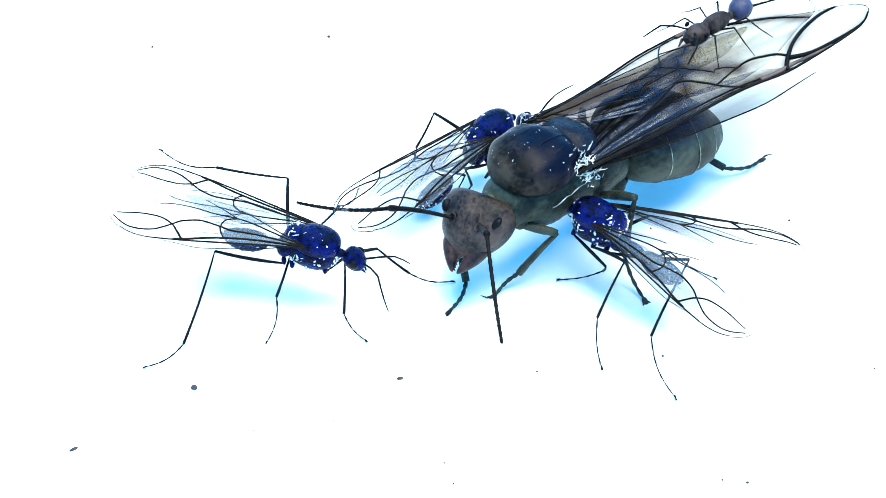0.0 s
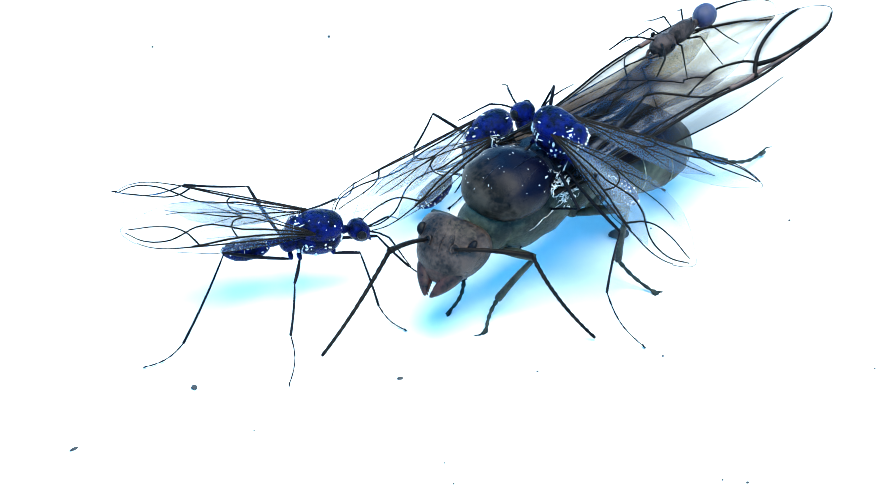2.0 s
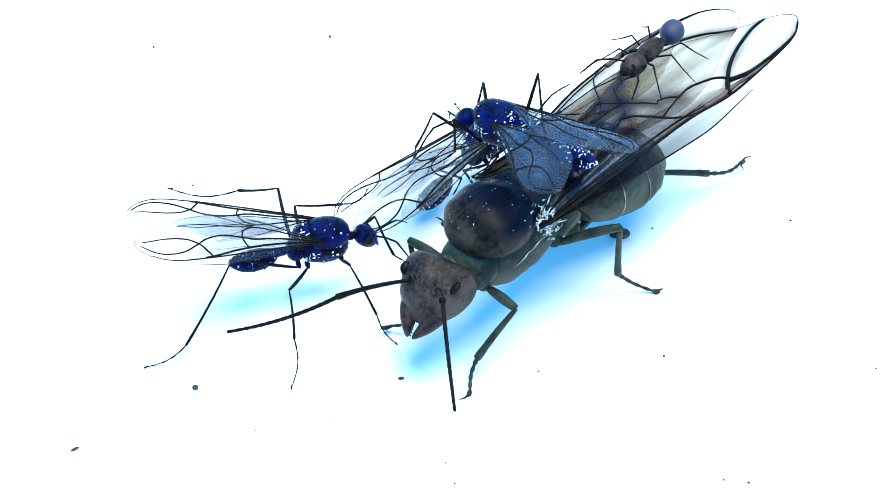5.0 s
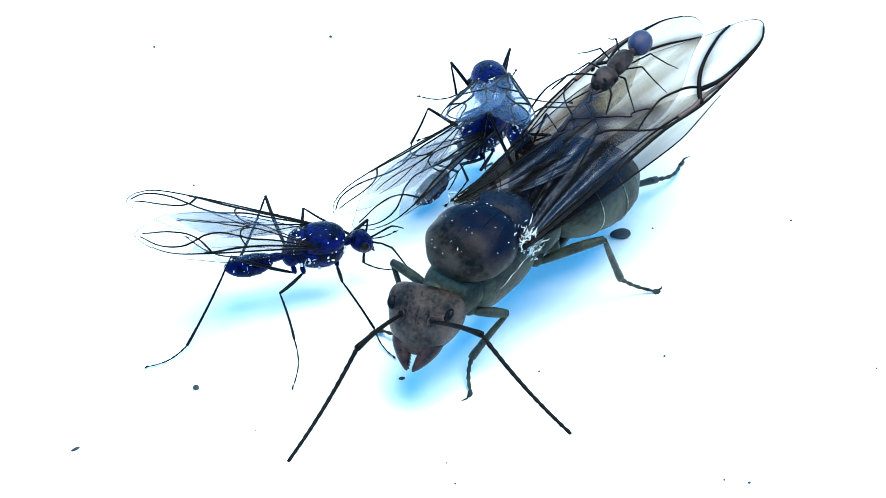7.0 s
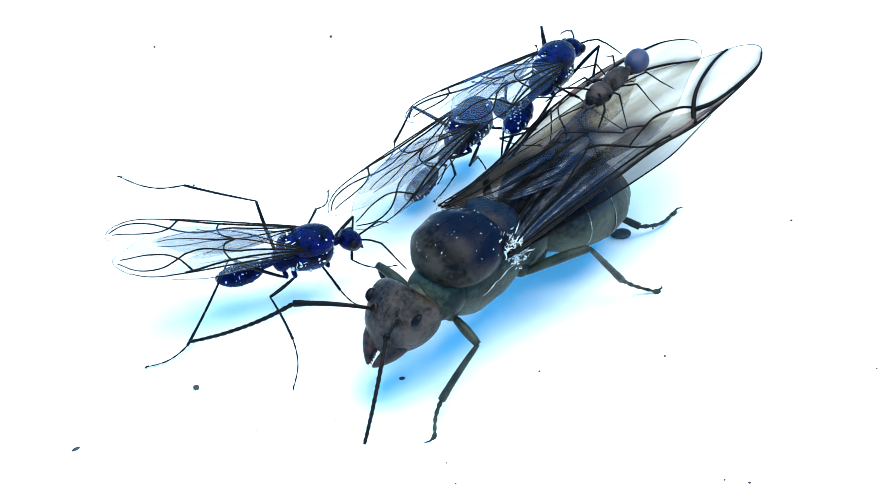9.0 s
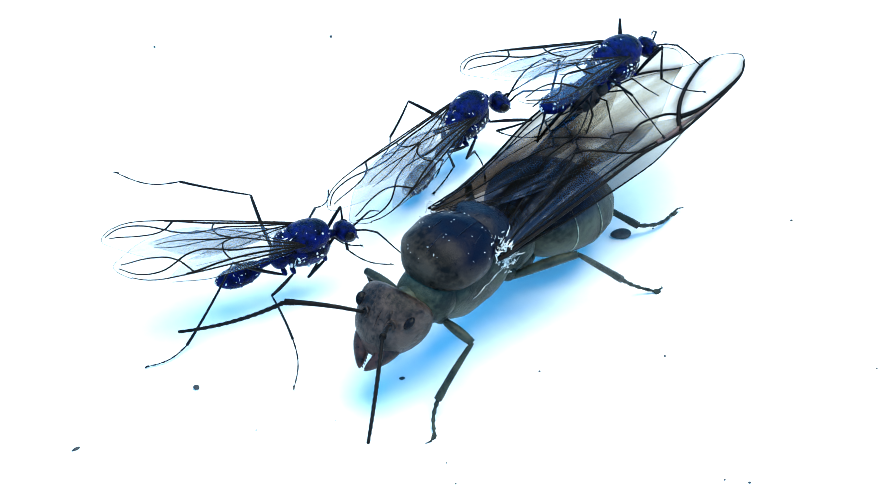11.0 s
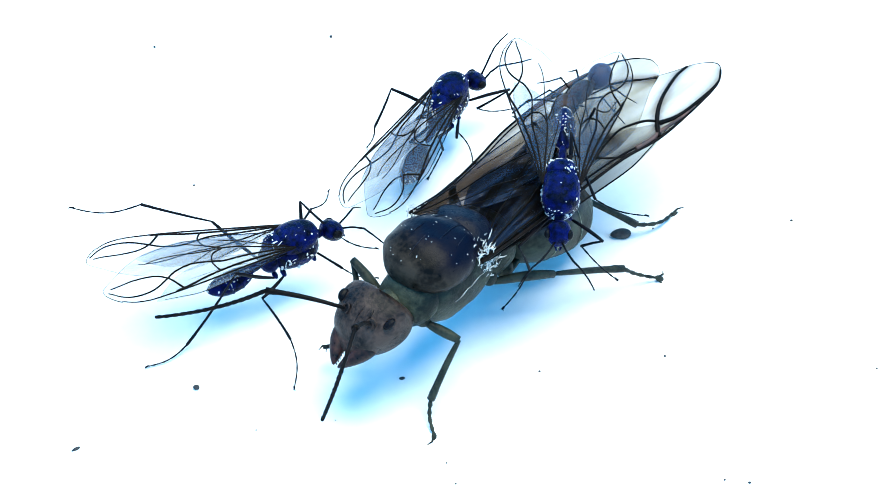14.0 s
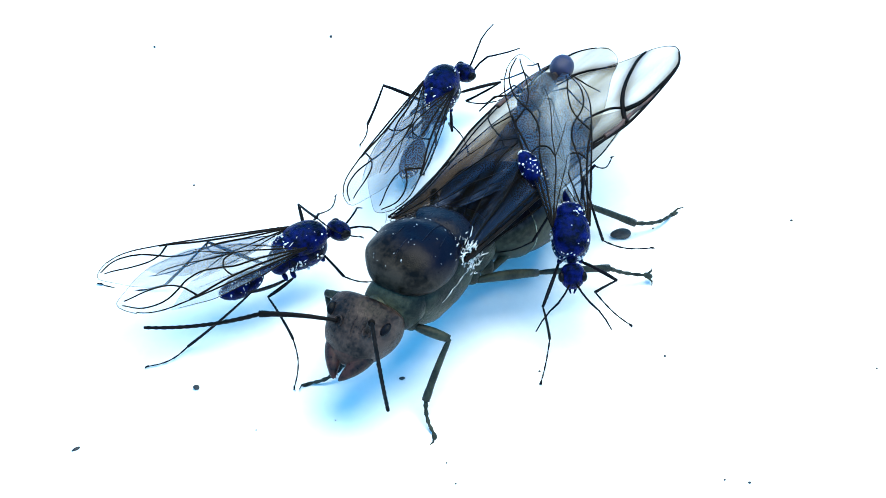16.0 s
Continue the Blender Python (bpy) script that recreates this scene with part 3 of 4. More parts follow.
# legs: femur, tibia, foot; lean of the foot; the way the knee bows on the left side
QUEEN_LEGS = {"F": ((1.4, 2.6, 1.3), 0.6, (-0.6, 0.6, 0.7)), "M": ((2.75, 3.3, 1.95), 0.6, (0.1, 0.35, 1.1)), "H": ((5.2, 3.5, 2.2), 0.30, (0.86, -0.44, 0.31)),
              "RF": ((2.1, 3.0, 1.35), 0.4, (-0.1, 1.0, 0.35)), "RM": ((2.75, 3.6, 1.85), 0.4, (-1.0, 0.2, -0.1)), "RH": ((3.2, 2.6, 1.8), 0.4, (-0.4, 0.6, 0.5))}
MALE_LEGS = {"F": ((1.9, 1.8, 1.9), 0.35, (0.3, 0.5, 1.0)), "M": ((2.0, 2.3, 2.2), 0.35, (-0.9, 0.5, 0.9)), "H": ((3.5, 3.4, 2.6), 0.35, (-0.7, 0.5, 1.0))}
STANDING_LEGS = {"RH": ((2.75, 3.9, 1.8), 0.12, (-1.46, 0.31, 0.15)), "RM": ((1.3, 2.75, 1.9), 0.78, (-1.4, 0.3, -0.3)), "RF": ((1.15, 2.25, 1.45), 0.3, (-0.4, -0.55, 0.65)),
                 "LH": ((2.85, 2.9, 2.8), 0.1, (-0.8, 1.2, 1.5))}
BESIDE_LEGS = {"LM": ((2.65, 2.1, 1.1), 0.95, (0, 0.3, 1.0)), "LH": ((1.9, 1.6, 1.5), 0.6, (-1.0, 0.1, 0.2)), "RH": ((1.6, 1.5, 1.4), 0.5, (-1.0, 0.0, -0.1)), "RM": ((1.5, 1.8, 1.5), 0.5, (-0.6, 0.2, -0.3))}
CLIMBING_LEGS = {"LM": ((2.7, 2.9, 2.2), 0.35, (-0.9, 0.5, 0.9)), "LH": ((3.5, 3.4, 2.6), 0.5, (-1.3, 0.25, 0.15)), "RH": ((3.0, 2.9, 2.2), 0.5, (-1.3, 0.25, 0.15))}
BESIDE_STANCE = {"RM": (-1.3, 1.5, -2.4), "RH": (-3.2, 0.3, -1.9), "RF": (2.0, 1.7, -2.6), "LM": (-2.7, 2.95, -1.95), "LH": (-3.1, 0.4, -2.3), "LF": (1.3, 1.5, -2.45)}
C_STEPS = [(0, 0.6), (4.2, 0.6), (6.3, 0.4), (8, 0.5), (9, 0.2), (11.3, 0.3), (12.5, 0.8), (14.4, 0.8), (14.8, 0.1), (16, 0.1)]
C_RISE = [(0, 0), (2, 0.2), (3.5, 0.8), (9, 0.7), (13, 0.8), (14.5, 0.4), (16, 0.4)]
C_PLANTED = {"LF": (C_LF, [(0, 1), (1.7, 1), (2.2, 0), (16, 0)]), "LM": (C_LM, [(0, 1), (1.7, 1), (2.2, 0), (16, 0)]),
             "LH": (C_LH, [(0, 1), (4.2, 1), (5.2, 0), (16, 0)]), "RF": (C_RF, [(0, 0), (13.9, 0), (14.3, 1), (16, 1)])}


# ---- ground ----
def paper_sheet():
    bm = bmesh.new()
    n, half = 90, 60.0
    g = []
    for i in range(n + 1):
        row = []
        for j in range(n + 1):
            x, y = ((2 * a / n - 1) for a in (i, j))
            p = Vector((half * x * (1 + 4 * abs(x) ** 5), half * y * (1 + 4 * abs(y) ** 5), 0))
            p.z = 0.02 * noise.noise(p * 0.2)
            row.append(bm.verts.new(p))
        g.append(row)
    for a, b in zip(g, g[1:]):
        for j in range(n):
            bm.faces.new((a[j], b[j], b[j + 1], a[j + 1]))
    return tagged(part("ground", bm, PAPER), "smooth white paper sheet under bright lamp light", "ground", kind="structure")


# ---- the ants ----
class Leg:
    """Three segments of a leg, hip in the ant's space, and the ways of its foot."""

    def __init__(self, ant, hip, lengths, radii, mat, bow, claw, lean):
        self.ant, self.hip, self.lengths, self.bow, self.lean = ant, Vector(hip), lengths, bow, lean
        f, t, s = lengths
        r = radii
        self.parts = (part("femur", limb(f, r * 0.75, r * 0.85, 0.02 * f, 0.45), mat, ant),
                      part("tibia", limb(t, r * 0.55, r * 0.78, -0.015 * t, 0.15, knob=r * 0.12), mat, ant),
                      part("tarsus", tarsus_mesh(s, r * 0.50, claw), mat, ant))

    def rows(self, times, body, foot):
        out, lean, last = ([], [], []), self.lean, [self.bow] * 3
        pole = self.bow.normalized()
        for t in times:
            inv = body(t).inverted()
            up = (inv.to_3x3() @ Vector((0, 0, 1))).normalized()
            target = inv @ (Vector(foot(t)) * MM) / MM
            f, tb, s = self.lengths
            way = target - self.hip
            flat = (way - up * way.dot(up)).normalized()
            ankle = target + (up * lean - flat * math.sqrt(1 - lean * lean)) * s
            knee, ankle = bend(self.hip, ankle, f, tb, pole)
            off = knee - self.hip - (ankle - self.hip) * ((knee - self.hip).dot(ankle - self.hip) / (ankle - self.hip).length_squared)
            if off.length > 0.05:
                pole = self.bow.normalized() * 0.6 + off.normalized()
            for i, (p, q) in enumerate(((self.hip, knee), (knee, ankle), (ankle, target))):
                m = bone(p, q, last[i])
                last[i] = m.to_3x3() @ Vector((0, 0, 1))
                out[i].append((t, m))
        return out

    def key(self, times, body, foot):
        for p, rows in zip(self.parts, self.rows(times, body, foot)):
            walk(p, rows)


FORE_LEAD = [(0, 0.10), (0.06, 0.16), (0.3, 0.36), (0.6, 0.62), (0.8, 0.72), (0.92, 0.60), (1, 0.40)]
FORE_TRAIL = [(0, -0.06), (0.06, -0.20), (0.3, -1.0), (0.55, -1.42), (0.72, -1.34), (0.84, -1.0), (0.93, -0.65), (1, -0.5)]
HIND_LEAD = [(0, 0.08), (0.3, 0.30), (0.7, 0.36), (0.9, 0.22), (1, 0.1)]
HIND_TRAIL = [(0, -0.06), (0.2, -0.5), (0.5, -0.95), (0.8, -0.85), (0.95, -0.45), (1, -0.2)]


def scaled(table, k):
    return [(u, v * k) for u, v in table]


# the queen's forewings: far one bowed at its leading edge, near one straight; veins by station along and across
QUEEN_LEAD = [(0, 0.08), (0.14, 0.06), (0.3, 0.22), (0.44, 0.42), (0.6, 0.50), (0.7, 0.52), (0.8, 0.45), (0.9, 0.31), (1, 0.1)]
STRAIGHT_LEAD = [(0, 0.08), (0.15, 0.11), (0.3, 0.12), (0.5, 0.11), (0.57, 0.14), (0.64, 0.25), (0.72, 0.22), (0.8, 0.17), (0.88, 0.11), (0.95, 0.02), (1, -0.1)]
QUEEN_TRAIL = [(0, -0.10), (0.05, -0.42), (0.13, -0.80), (0.3, -1.2), (0.55, -1.5), (0.68, -1.34), (0.78, -1.05), (0.88, -0.75), (1, -0.55)]
QUEEN_VEINS = [
    ([(0, 0.97), (0.3, 0.985), (0.65, 0.985), (0.86, 0.985), (0.94, 0.985), (0.985, 0.95)], 0.085, 0.045),
    ([(0, 0.86), (0.2, 0.90), (0.45, 0.93), (0.60, 0.95), (0.66, 0.93)], 0.045, 0.05),
    ([(0.66, 0.97), (0.68, 0.86), (0.73, 0.68), (0.82, 0.42), (0.88, 0.2), (0.93, 0.02)], 0.13, 0.055),
    ([(0.69, 0.84), (0.76, 0.92), (0.86, 0.945), (0.95, 0.97)], 0.12, 0.04),
    ([(0.69, 0.80), (0.66, 0.72), (0.60, 0.68), (0.55, 0.72), (0.47, 0.80)], 0.065, 0.045),
    ([(0.55, 0.72), (0.53, 0.66), (0.50, 0.61), (0.49, 0.63), (0.46, 0.48), (0.43, 0.30), (0.39, 0.04)], 0.04, 0.03)]
QUEEN_VEINS += [
    ([(0.62, 0.985), (0.53, 0.96), (0.47, 0.80), (0.42, 0.58), (0.38, 0.46)], 0.045, 0.06),
    ([(0, 0.66), (0.2, 0.66), (0.32, 0.56), (0.40, 0.46)], 0.05, 0.05),
    ([(0.02, 0.42), (0.2, 0.36), (0.32, 0.24), (0.43, 0.30)], 0.04, 0.03),
    ([(0.02, 0.25), (0.2, 0.14), (0.42, 0.04)], 0.03, 0.02),
    ([(0.94, 1), (0.97, 1), (0.985, 1), (0.995, 1), (0.999, 1), (1, 0.5), (0.999, 0), (0.995, 0), (0.985, 0), (0.97, 0), (0.94, 0), (0.86, 0), (0.7, 0)], 0.030, 0.010)]
# brown stain that follows some of the veins: which vein, its reach, its strength
QUEEN_STAIN = [(0, 0.22, 0.6), (1, 0.26, 0.7), (2, 0.30, 0.85), (3, 0.20, 0.7), (5, 0.40, 0.95), (6, 0.22, 0.4), (7, 0.30, 0.7), (8, 0.30, 0.7), (9, 0.3, 0.6)]
HIND_VEINS = [
    ([(0, 0.9), (0.3, 0.97), (0.7, 0.985), (0.95, 0.9)], 0.060, 0.02),
    ([(0.3, 0.62), (0.5, 0.55), (0.75, 0.45)], 0.030, 0.015)]
MALE_VEINS = [
    ([(0, 0.96), (0.3, 0.985), (0.62, 0.985), (0.80, 0.98), (0.93, 0.96)], 0.048, 0.022),
    ([(0, 0.78), (0.2, 0.84), (0.44, 0.89), (0.58, 0.95), (0.66, 0.975)], 0.046, 0.05),
    ([(0, 0.62), (0.2, 0.66), (0.36, 0.70), (0.44, 0.64)], 0.042, 0.042),
    ([(0.41, 0.90), (0.43, 0.78), (0.44, 0.64), (0.42, 0.46), (0.36, 0.34)], 0.040, 0.034),
    ([(0.44, 0.64), (0.54, 0.58), (0.63, 0.62), (0.68, 0.70)], 0.036, 0.042),
    ([(0.62, 0.96), (0.645, 0.84), (0.68, 0.70), (0.75, 0.56), (0.86, 0.46), (0.965, 0.42)], 0.050, 0.026)]
MALE_VEINS += [
    ([(0.68, 0.70), (0.76, 0.81), (0.86, 0.84), (0.93, 0.80), (0.98, 0.66)], 0.042, 0.026),
    ([(0, 0.40), (0.18, 0.36), (0.36, 0.34), (0.50, 0.36), (0.64, 0.28), (0.76, 0.24)], 0.040, 0.018),
    ([(0, 0.26), (0.16, 0.16), (0.36, 0.06)], 0.034, 0.018),
    ([(0.36, 0.34), (0.44, 0.20), (0.54, 0.08)], 0.028, 0.014),
    ([(0.93, 1), (0.97, 1), (0.99, 1), (0.998, 1), (1, 0.5), (0.998, 0), (0.99, 0), (0.97, 0), (0.93, 0), (0.86, 0), (0.75, 0)], 0.018, 0.006)]


def lay_veins(w, ob, table, k=1.0):
    for path, r0, r1 in table:
        bm = bmesh.new()
        w.vein(bm, path, r0 * k, r1 * k)
        part("vein", bm, VEIN, ob, "dark branching wing vein")


def stain(w, ob):
    """Brown pigment of the skin beside the veins, as a value at each point of the mesh."""
    spots = np.array([v.co for v in ob.data.vertices]) / MM
    brown = np.zeros(len(spots))
    for index, reach, strong in QUEEN_STAIN:
        line = np.array(w.line(QUEEN_VEINS[index][0]))
        d2 = ((spots[:, None, :2] - line[None, :, :2]) ** 2).sum(2).min(1)
        brown = np.maximum(brown, strong * np.exp(-d2 / reach ** 2))
    ob.data.attributes.new("brown", "FLOAT", "POINT").data.foreach_set("value", brown.astype(np.float32))


def queen_wing(ant, name, hind, side, length, width, m):
    w = Wing(length, scaled(HIND_LEAD if hind else STRAIGHT_LEAD if side < 0 else QUEEN_LEAD, width), scaled(HIND_TRAIL if hind else QUEEN_TRAIL, width), side, 0.30, 0.2, (0.64, 2.3, 0.7) if hind else (0.92, 2.2, 0.5), 0.0 if hind else 0.045)
    ob = part(name, w.skin() if hind else w.skin(96, 72), SKIN_QUEEN, ant, "smoky clear wing skin with dark veins", m)
    if not hind:
        stain(w, ob)
    lay_veins(w, ob, HIND_VEINS if hind else QUEEN_VEINS, 0.88 if side < 0 else 0.62)
    if not hind:
        bs = bmesh.new()
        w.vein(bs, [(0.58, 0.96), (0.63, 0.95), (0.68, 0.93), (0.74, 0.95), (0.82, 0.98)], 0.11, 0.06)
        part("stigma", bs, STIGMA, ob, "reddish brown wing spot")
    return ob


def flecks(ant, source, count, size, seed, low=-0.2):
    """Pale dusty specks, and glints of light modelled as such specks, on a back plate: too many to count."""
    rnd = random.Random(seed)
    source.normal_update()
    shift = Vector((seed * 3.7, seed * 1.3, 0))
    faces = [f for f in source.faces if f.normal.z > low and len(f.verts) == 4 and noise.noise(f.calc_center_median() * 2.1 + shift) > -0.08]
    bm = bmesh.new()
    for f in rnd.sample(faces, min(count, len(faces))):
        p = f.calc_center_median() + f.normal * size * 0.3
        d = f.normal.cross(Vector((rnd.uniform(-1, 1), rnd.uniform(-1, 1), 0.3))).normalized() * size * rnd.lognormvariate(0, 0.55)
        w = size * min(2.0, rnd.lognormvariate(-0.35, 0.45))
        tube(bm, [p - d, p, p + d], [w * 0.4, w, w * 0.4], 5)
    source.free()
    tagged(part("dust_glints", bm, DUST_GLINT, ant, "pale dusty specks and modelled glints on the back"), kind="stuff")


def queen():
    ant = tagged(new("queen_ant"), "large brown and olive winged queen ant walking on white paper", "ant")
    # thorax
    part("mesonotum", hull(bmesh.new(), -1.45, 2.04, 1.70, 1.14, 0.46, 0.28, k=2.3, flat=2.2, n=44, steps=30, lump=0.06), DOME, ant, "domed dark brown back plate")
    bm = bmesh.new()
    for y, x0, x1 in ((0.55, -1.1, 0.9), (-0.55, -1.1, 0.9), (0.0, 0.5, 1.7), (1.15, -0.9, 0.3), (-1.15, -0.9, 0.3)):
        pts = []
        for i in range(9):
            x = x0 + (x1 - x0) * i / 8
            r = (1 - abs(2 * (x + 1.45) / 3.49 - 1) ** 2.3) ** (1 / 2.3)
            yy = y * (0.75 + 0.25 * i / 8)
            pts.append((x, yy, 0.46 - 0.18 * (x + 1.45) / 3.49 + 1.14 * r * max(0.0, 1 - (abs(yy) / (1.70 * r)) ** 2.2) ** (1 / 2.2) - 0.004))
        tube(bm, pts, [0.006 + 0.016 * math.sin(math.pi * i / 8) for i in range(9)], 6)
    part("furrow", bm, SCUTE, ant, "dark furrow on the back plate")
    part("pronotum", hull(bmesh.new(), 0.2, 2.34, 1.22, 1.05, -0.75, -1.20, k=2.4, n=36, steps=18, lump=0.04), OLIVE, ant, "olive green collar")
    part("breast", hull(bmesh.new(), -3.1, 1.9, 1.55, 1.46, -1.15, -1.08, k=2.5, n=36, steps=20, lump=0.08), OLIVE, ant, "olive green underside")
    part("scutellum", hull(bmesh.new(), -2.75, -0.75, 1.36, 0.86, 0.22, 0.58, k=2.4, n=36, steps=18, lump=0.08), SCUTE, ant, "dark olive hind back plate")
    part("metanotum", hull(bmesh.new(), -3.3, -2.2, 1.2, 0.7, -0.05, 0.15, k=2.3, n=30, steps=12, lump=0.10), SCUTE, ant)
    part("propodeum", hull(bmesh.new(), -4.5, -1.6, 1.45, 1.45, -1.15, -0.95, k=2.4, n=34, steps=18, lump=0.07), OLIVE, ant)
    rnd = random.Random(4)
    for sgn in (-1, 1):
        bm = bmesh.new()
        for _ in range(84 if sgn > 0 else 24):
            f = rnd.random()
            p = Vector((-0.75 - 0.70 * f + rnd.gauss(0, 0.22), sgn * (1.66 + 0.12 * f + rnd.gauss(0, 0.09)), 1.1 - 1.35 * f + rnd.gauss(0, 0.20)))
            way = Vector((rnd.gauss(0, 0.5), rnd.gauss(0, 0.2), rnd.gauss(0, 0.6))).normalized()
            side = way.cross(Vector((0.2, 1, 0.1))).normalized() * rnd.uniform(-0.10, 0.10)
            long, w = rnd.uniform(0.08, 0.46), rnd.uniform(0.010, 0.032)
            tube(bm, [p, p + way * long * 0.35 + side, p + way * long * 0.7 - side * 0.4, p + way * long], [w * 0.4, w, w * 0.9, w * 0.3], 5)
        for a, b in (((-1.6, 1.62, -0.30), (0.5, 1.52, -1.05)), ((-1.9, 1.66, -0.10), (-0.6, 1.62, 0.10))):
            a, b = Vector(a), Vector(b)
            tube(bm, [a + (b - a) * (i / 9) + Vector((0, 0, 0.05 * math.sin(2.3 * i))) for i in range(10)], [0.012 + 0.018 * (i % 3 == 1) for i in range(10)], 5)
            if sgn < 0:
                break
        if sgn < 0:
            for v in bm.verts:
                v.co.y = -abs(v.co.y)
        part("wing_hinge", bm, PALE, ant, "pale crumpled wing joint")
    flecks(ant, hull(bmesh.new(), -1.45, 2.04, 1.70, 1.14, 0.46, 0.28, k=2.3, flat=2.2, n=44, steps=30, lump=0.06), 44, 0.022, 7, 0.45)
    part("petiole", hull(bmesh.new(), -4.6, -3.6, 0.5, 0.55, -1.15, -1.05, n=20, steps=12), OLIVE, ant)
    # gaster of overlapping plates: stations from the waist back, half-width, half-height, axis
    stations = [(3.8, 0.55, 0.5, -0.95), (4.2, 1.45, 1.25, -0.97), (4.7, 1.9, 1.58, -1.0), (5.3, 2.18, 1.78, -1.06), (6.4, 2.40, 1.90, -1.25), (7.5, 2.30, 1.74, -1.48), (8.5, 1.95, 1.42, -1.72), (9.2, 1.46, 1.04, -1.90), (9.8, 0.90, 0.62, -2.02), (10.3, 0.10, 0.08, -2.10)]
    wide, high, axis = (rounded([(q[0], q[k]) for q in stations]) for k in (1, 2, 3))
    for i, (a, b) in enumerate(((3.8, 5.5), (5.2, 7.0), (6.7, 8.25), (7.95, 9.25), (9.0, 10.3))):
        bm = bmesh.new()
        rings = []
        for q in range(15):
            s = q / 14
            x = a + (b - a) * min(1.0, s * 1.08)
            k = 1 + 0.016 * s - 0.010 * (i % 2) if s < 0.95 else 0.93
            if i == 4:
                k = 1.0
            rings.append([bm.verts.new((-x + 0.04 * math.sin(3 * g + i) * s, wide_at * k * math.cos(g) * (1 + 0.008 * noise.noise((x, 2 * math.cos(g), 2 * math.sin(g)))), curve_at(x, axis) + high_at * k * math.sin(g)))
                          for wide_at, high_at in ((curve_at(x, wide), curve_at(x, high)),) for g in (2 * math.pi * j / 44 for j in range(44))])
        bridge(bm, rings)
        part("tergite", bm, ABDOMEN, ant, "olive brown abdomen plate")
        if i == 4:
            break
        bm = bmesh.new()
        for sgn in (-1, 1):
            pts = [Vector((-b + 0.06 + 0.04 * math.sin(3 * g + i), sgn * curve_at(b - 0.06, wide) * 1.016 * math.cos(g), curve_at(b - 0.06, axis) + curve_at(b - 0.06, high) * 1.016 * math.sin(g))) for g in (radians(-60 + 7.5 * q) for q in range(14))]
            tube(bm, pts, [0.010 + 0.024 * math.sin(math.pi * q / 13) * (0.6 + 0.4 * math.sin(2.1 * q + i)) for q in range(14)], 6)
        part("tergite_rim", bm, RIM, ant, "pale rim of an abdomen plate")
    # head
    part("neck", hull(bmesh.new(), 1.5, 2.75, 0.62, 0.60, -1.05, -1.15, n=20, steps=10), OLIVE, ant, m=at(0, -0.25, 0))
    head = part("head", hull(bmesh.new(), -1.20, 1.34, 1.47, 1.08, 0.02, 0.10, k=2.25, skew=0.56, flat=2.35, n=52, steps=34, lump=0.05), FACE, ant, "matt grey brown head")
    for sgn in (-1, 1):
        part("occiput_lobe", hull(bmesh.new(), -1.16, 0.2, 0.70, 0.80, 0.02, 0.05, n=24, steps=14, y0=sgn * 0.76, lump=0.05), FACE, head)
        part("eye", hull(bmesh.new(), -0.29, 0.27, 0.15, 0.21, n=22, steps=14), EYE_BLACK, head, "black oval eye", at(-0.24, sgn * 1.12, 0.82, sgn * -52, 0, sgn * -14))
        part("frontal_lobe", hull(bmesh.new(), -0.1, 0.85, 0.14, 0.10, n=14, steps=10, lump=0.1), FACE, head, m=at(-0.30, sgn * 0.36, 1.08, 0, 14, sgn * -6))
        bm = bmesh.new()
        tube(bm, [(0.21 * math.cos(a), 0.17 * math.sin(a), 0.0) for a in (math.pi * (0.25 + 1.5 * i / 12) for i in range(13))], [0.035] * 13, 6)
        part("antenna_socket", bm, FACE, head, m=at(0.16, sgn * 0.62, 1.06, sgn * -18, 12, 0))
        bm = bmesh.new()
        rings = []
        for i in range(15):
            s = i / 14
            c = Vector((0.88 + 1.22 * s, sgn * (0.60 - 0.47 * s ** 1.5), 0.16 + 0.12 * s))
            wd, hg = 0.37 * (1 - s ** 1.8) ** 0.8 + 0.04, 0.30 * (1 - s ** 1.8) ** 0.8 + 0.05
            rings.append([bm.verts.new(c + Vector((0, wd * math.cos(a), hg * math.sin(a)))) for a in (2 * math.pi * j / 14 for j in range(14))])
        bridge(bm, rings)
        for i in range(5):
            f = 0.50 + i * 0.10
            x, y = 0.88 + 1.22 * f, 0.60 - 0.47 * f ** 1.5 - 0.37 * (1 - f ** 1.8) ** 0.8
            tube(bm, [(x, sgn * y, 0.16), (x + 0.05, sgn * (y - 0.06), 0.15)], [0.04, 0.012], 5)
        part("mandible", bm, JAW, head, "dark reddish brown toothed jaw")
    bm = bmesh.new()
    tube(bm, [(-0.75, 0.0, 1.03), (-0.3, 0.02, 1.13), (0.1, -0.01, 1.13), (0.5, 0.0, 1.0)], [0.006, 0.014, 0.016, 0.006], 6)
    part("frontal_groove", bm, JAW, head, "dark groove down the forehead")
    part("clypeus", hull(bmesh.new(), 0.25, 1.46, 0.74, 0.34, 0.62, 0.20, k=2.4, n=28, steps=14, lump=0.06), CLYPEUS, head, "reddish brown lower face")
    feelers = []
    for sgn in (1, -1):
        sc = part("scape", limb(3.0, 0.075, 0.115, 0.10, steps=12, knob=0.02), VEIN, head, "dark brown first feeler joint")
        fl = part("flagellum", limb(4.9, 0.085, 0.065, -0.22, n=8, steps=30, waver=0.12), VEIN, head, "dark ringed feeler end")
        feelers.append((Vector((0.16, sgn * 0.62, 1.12)), 3.0, 4.9, sc, fl))
    legs = {}
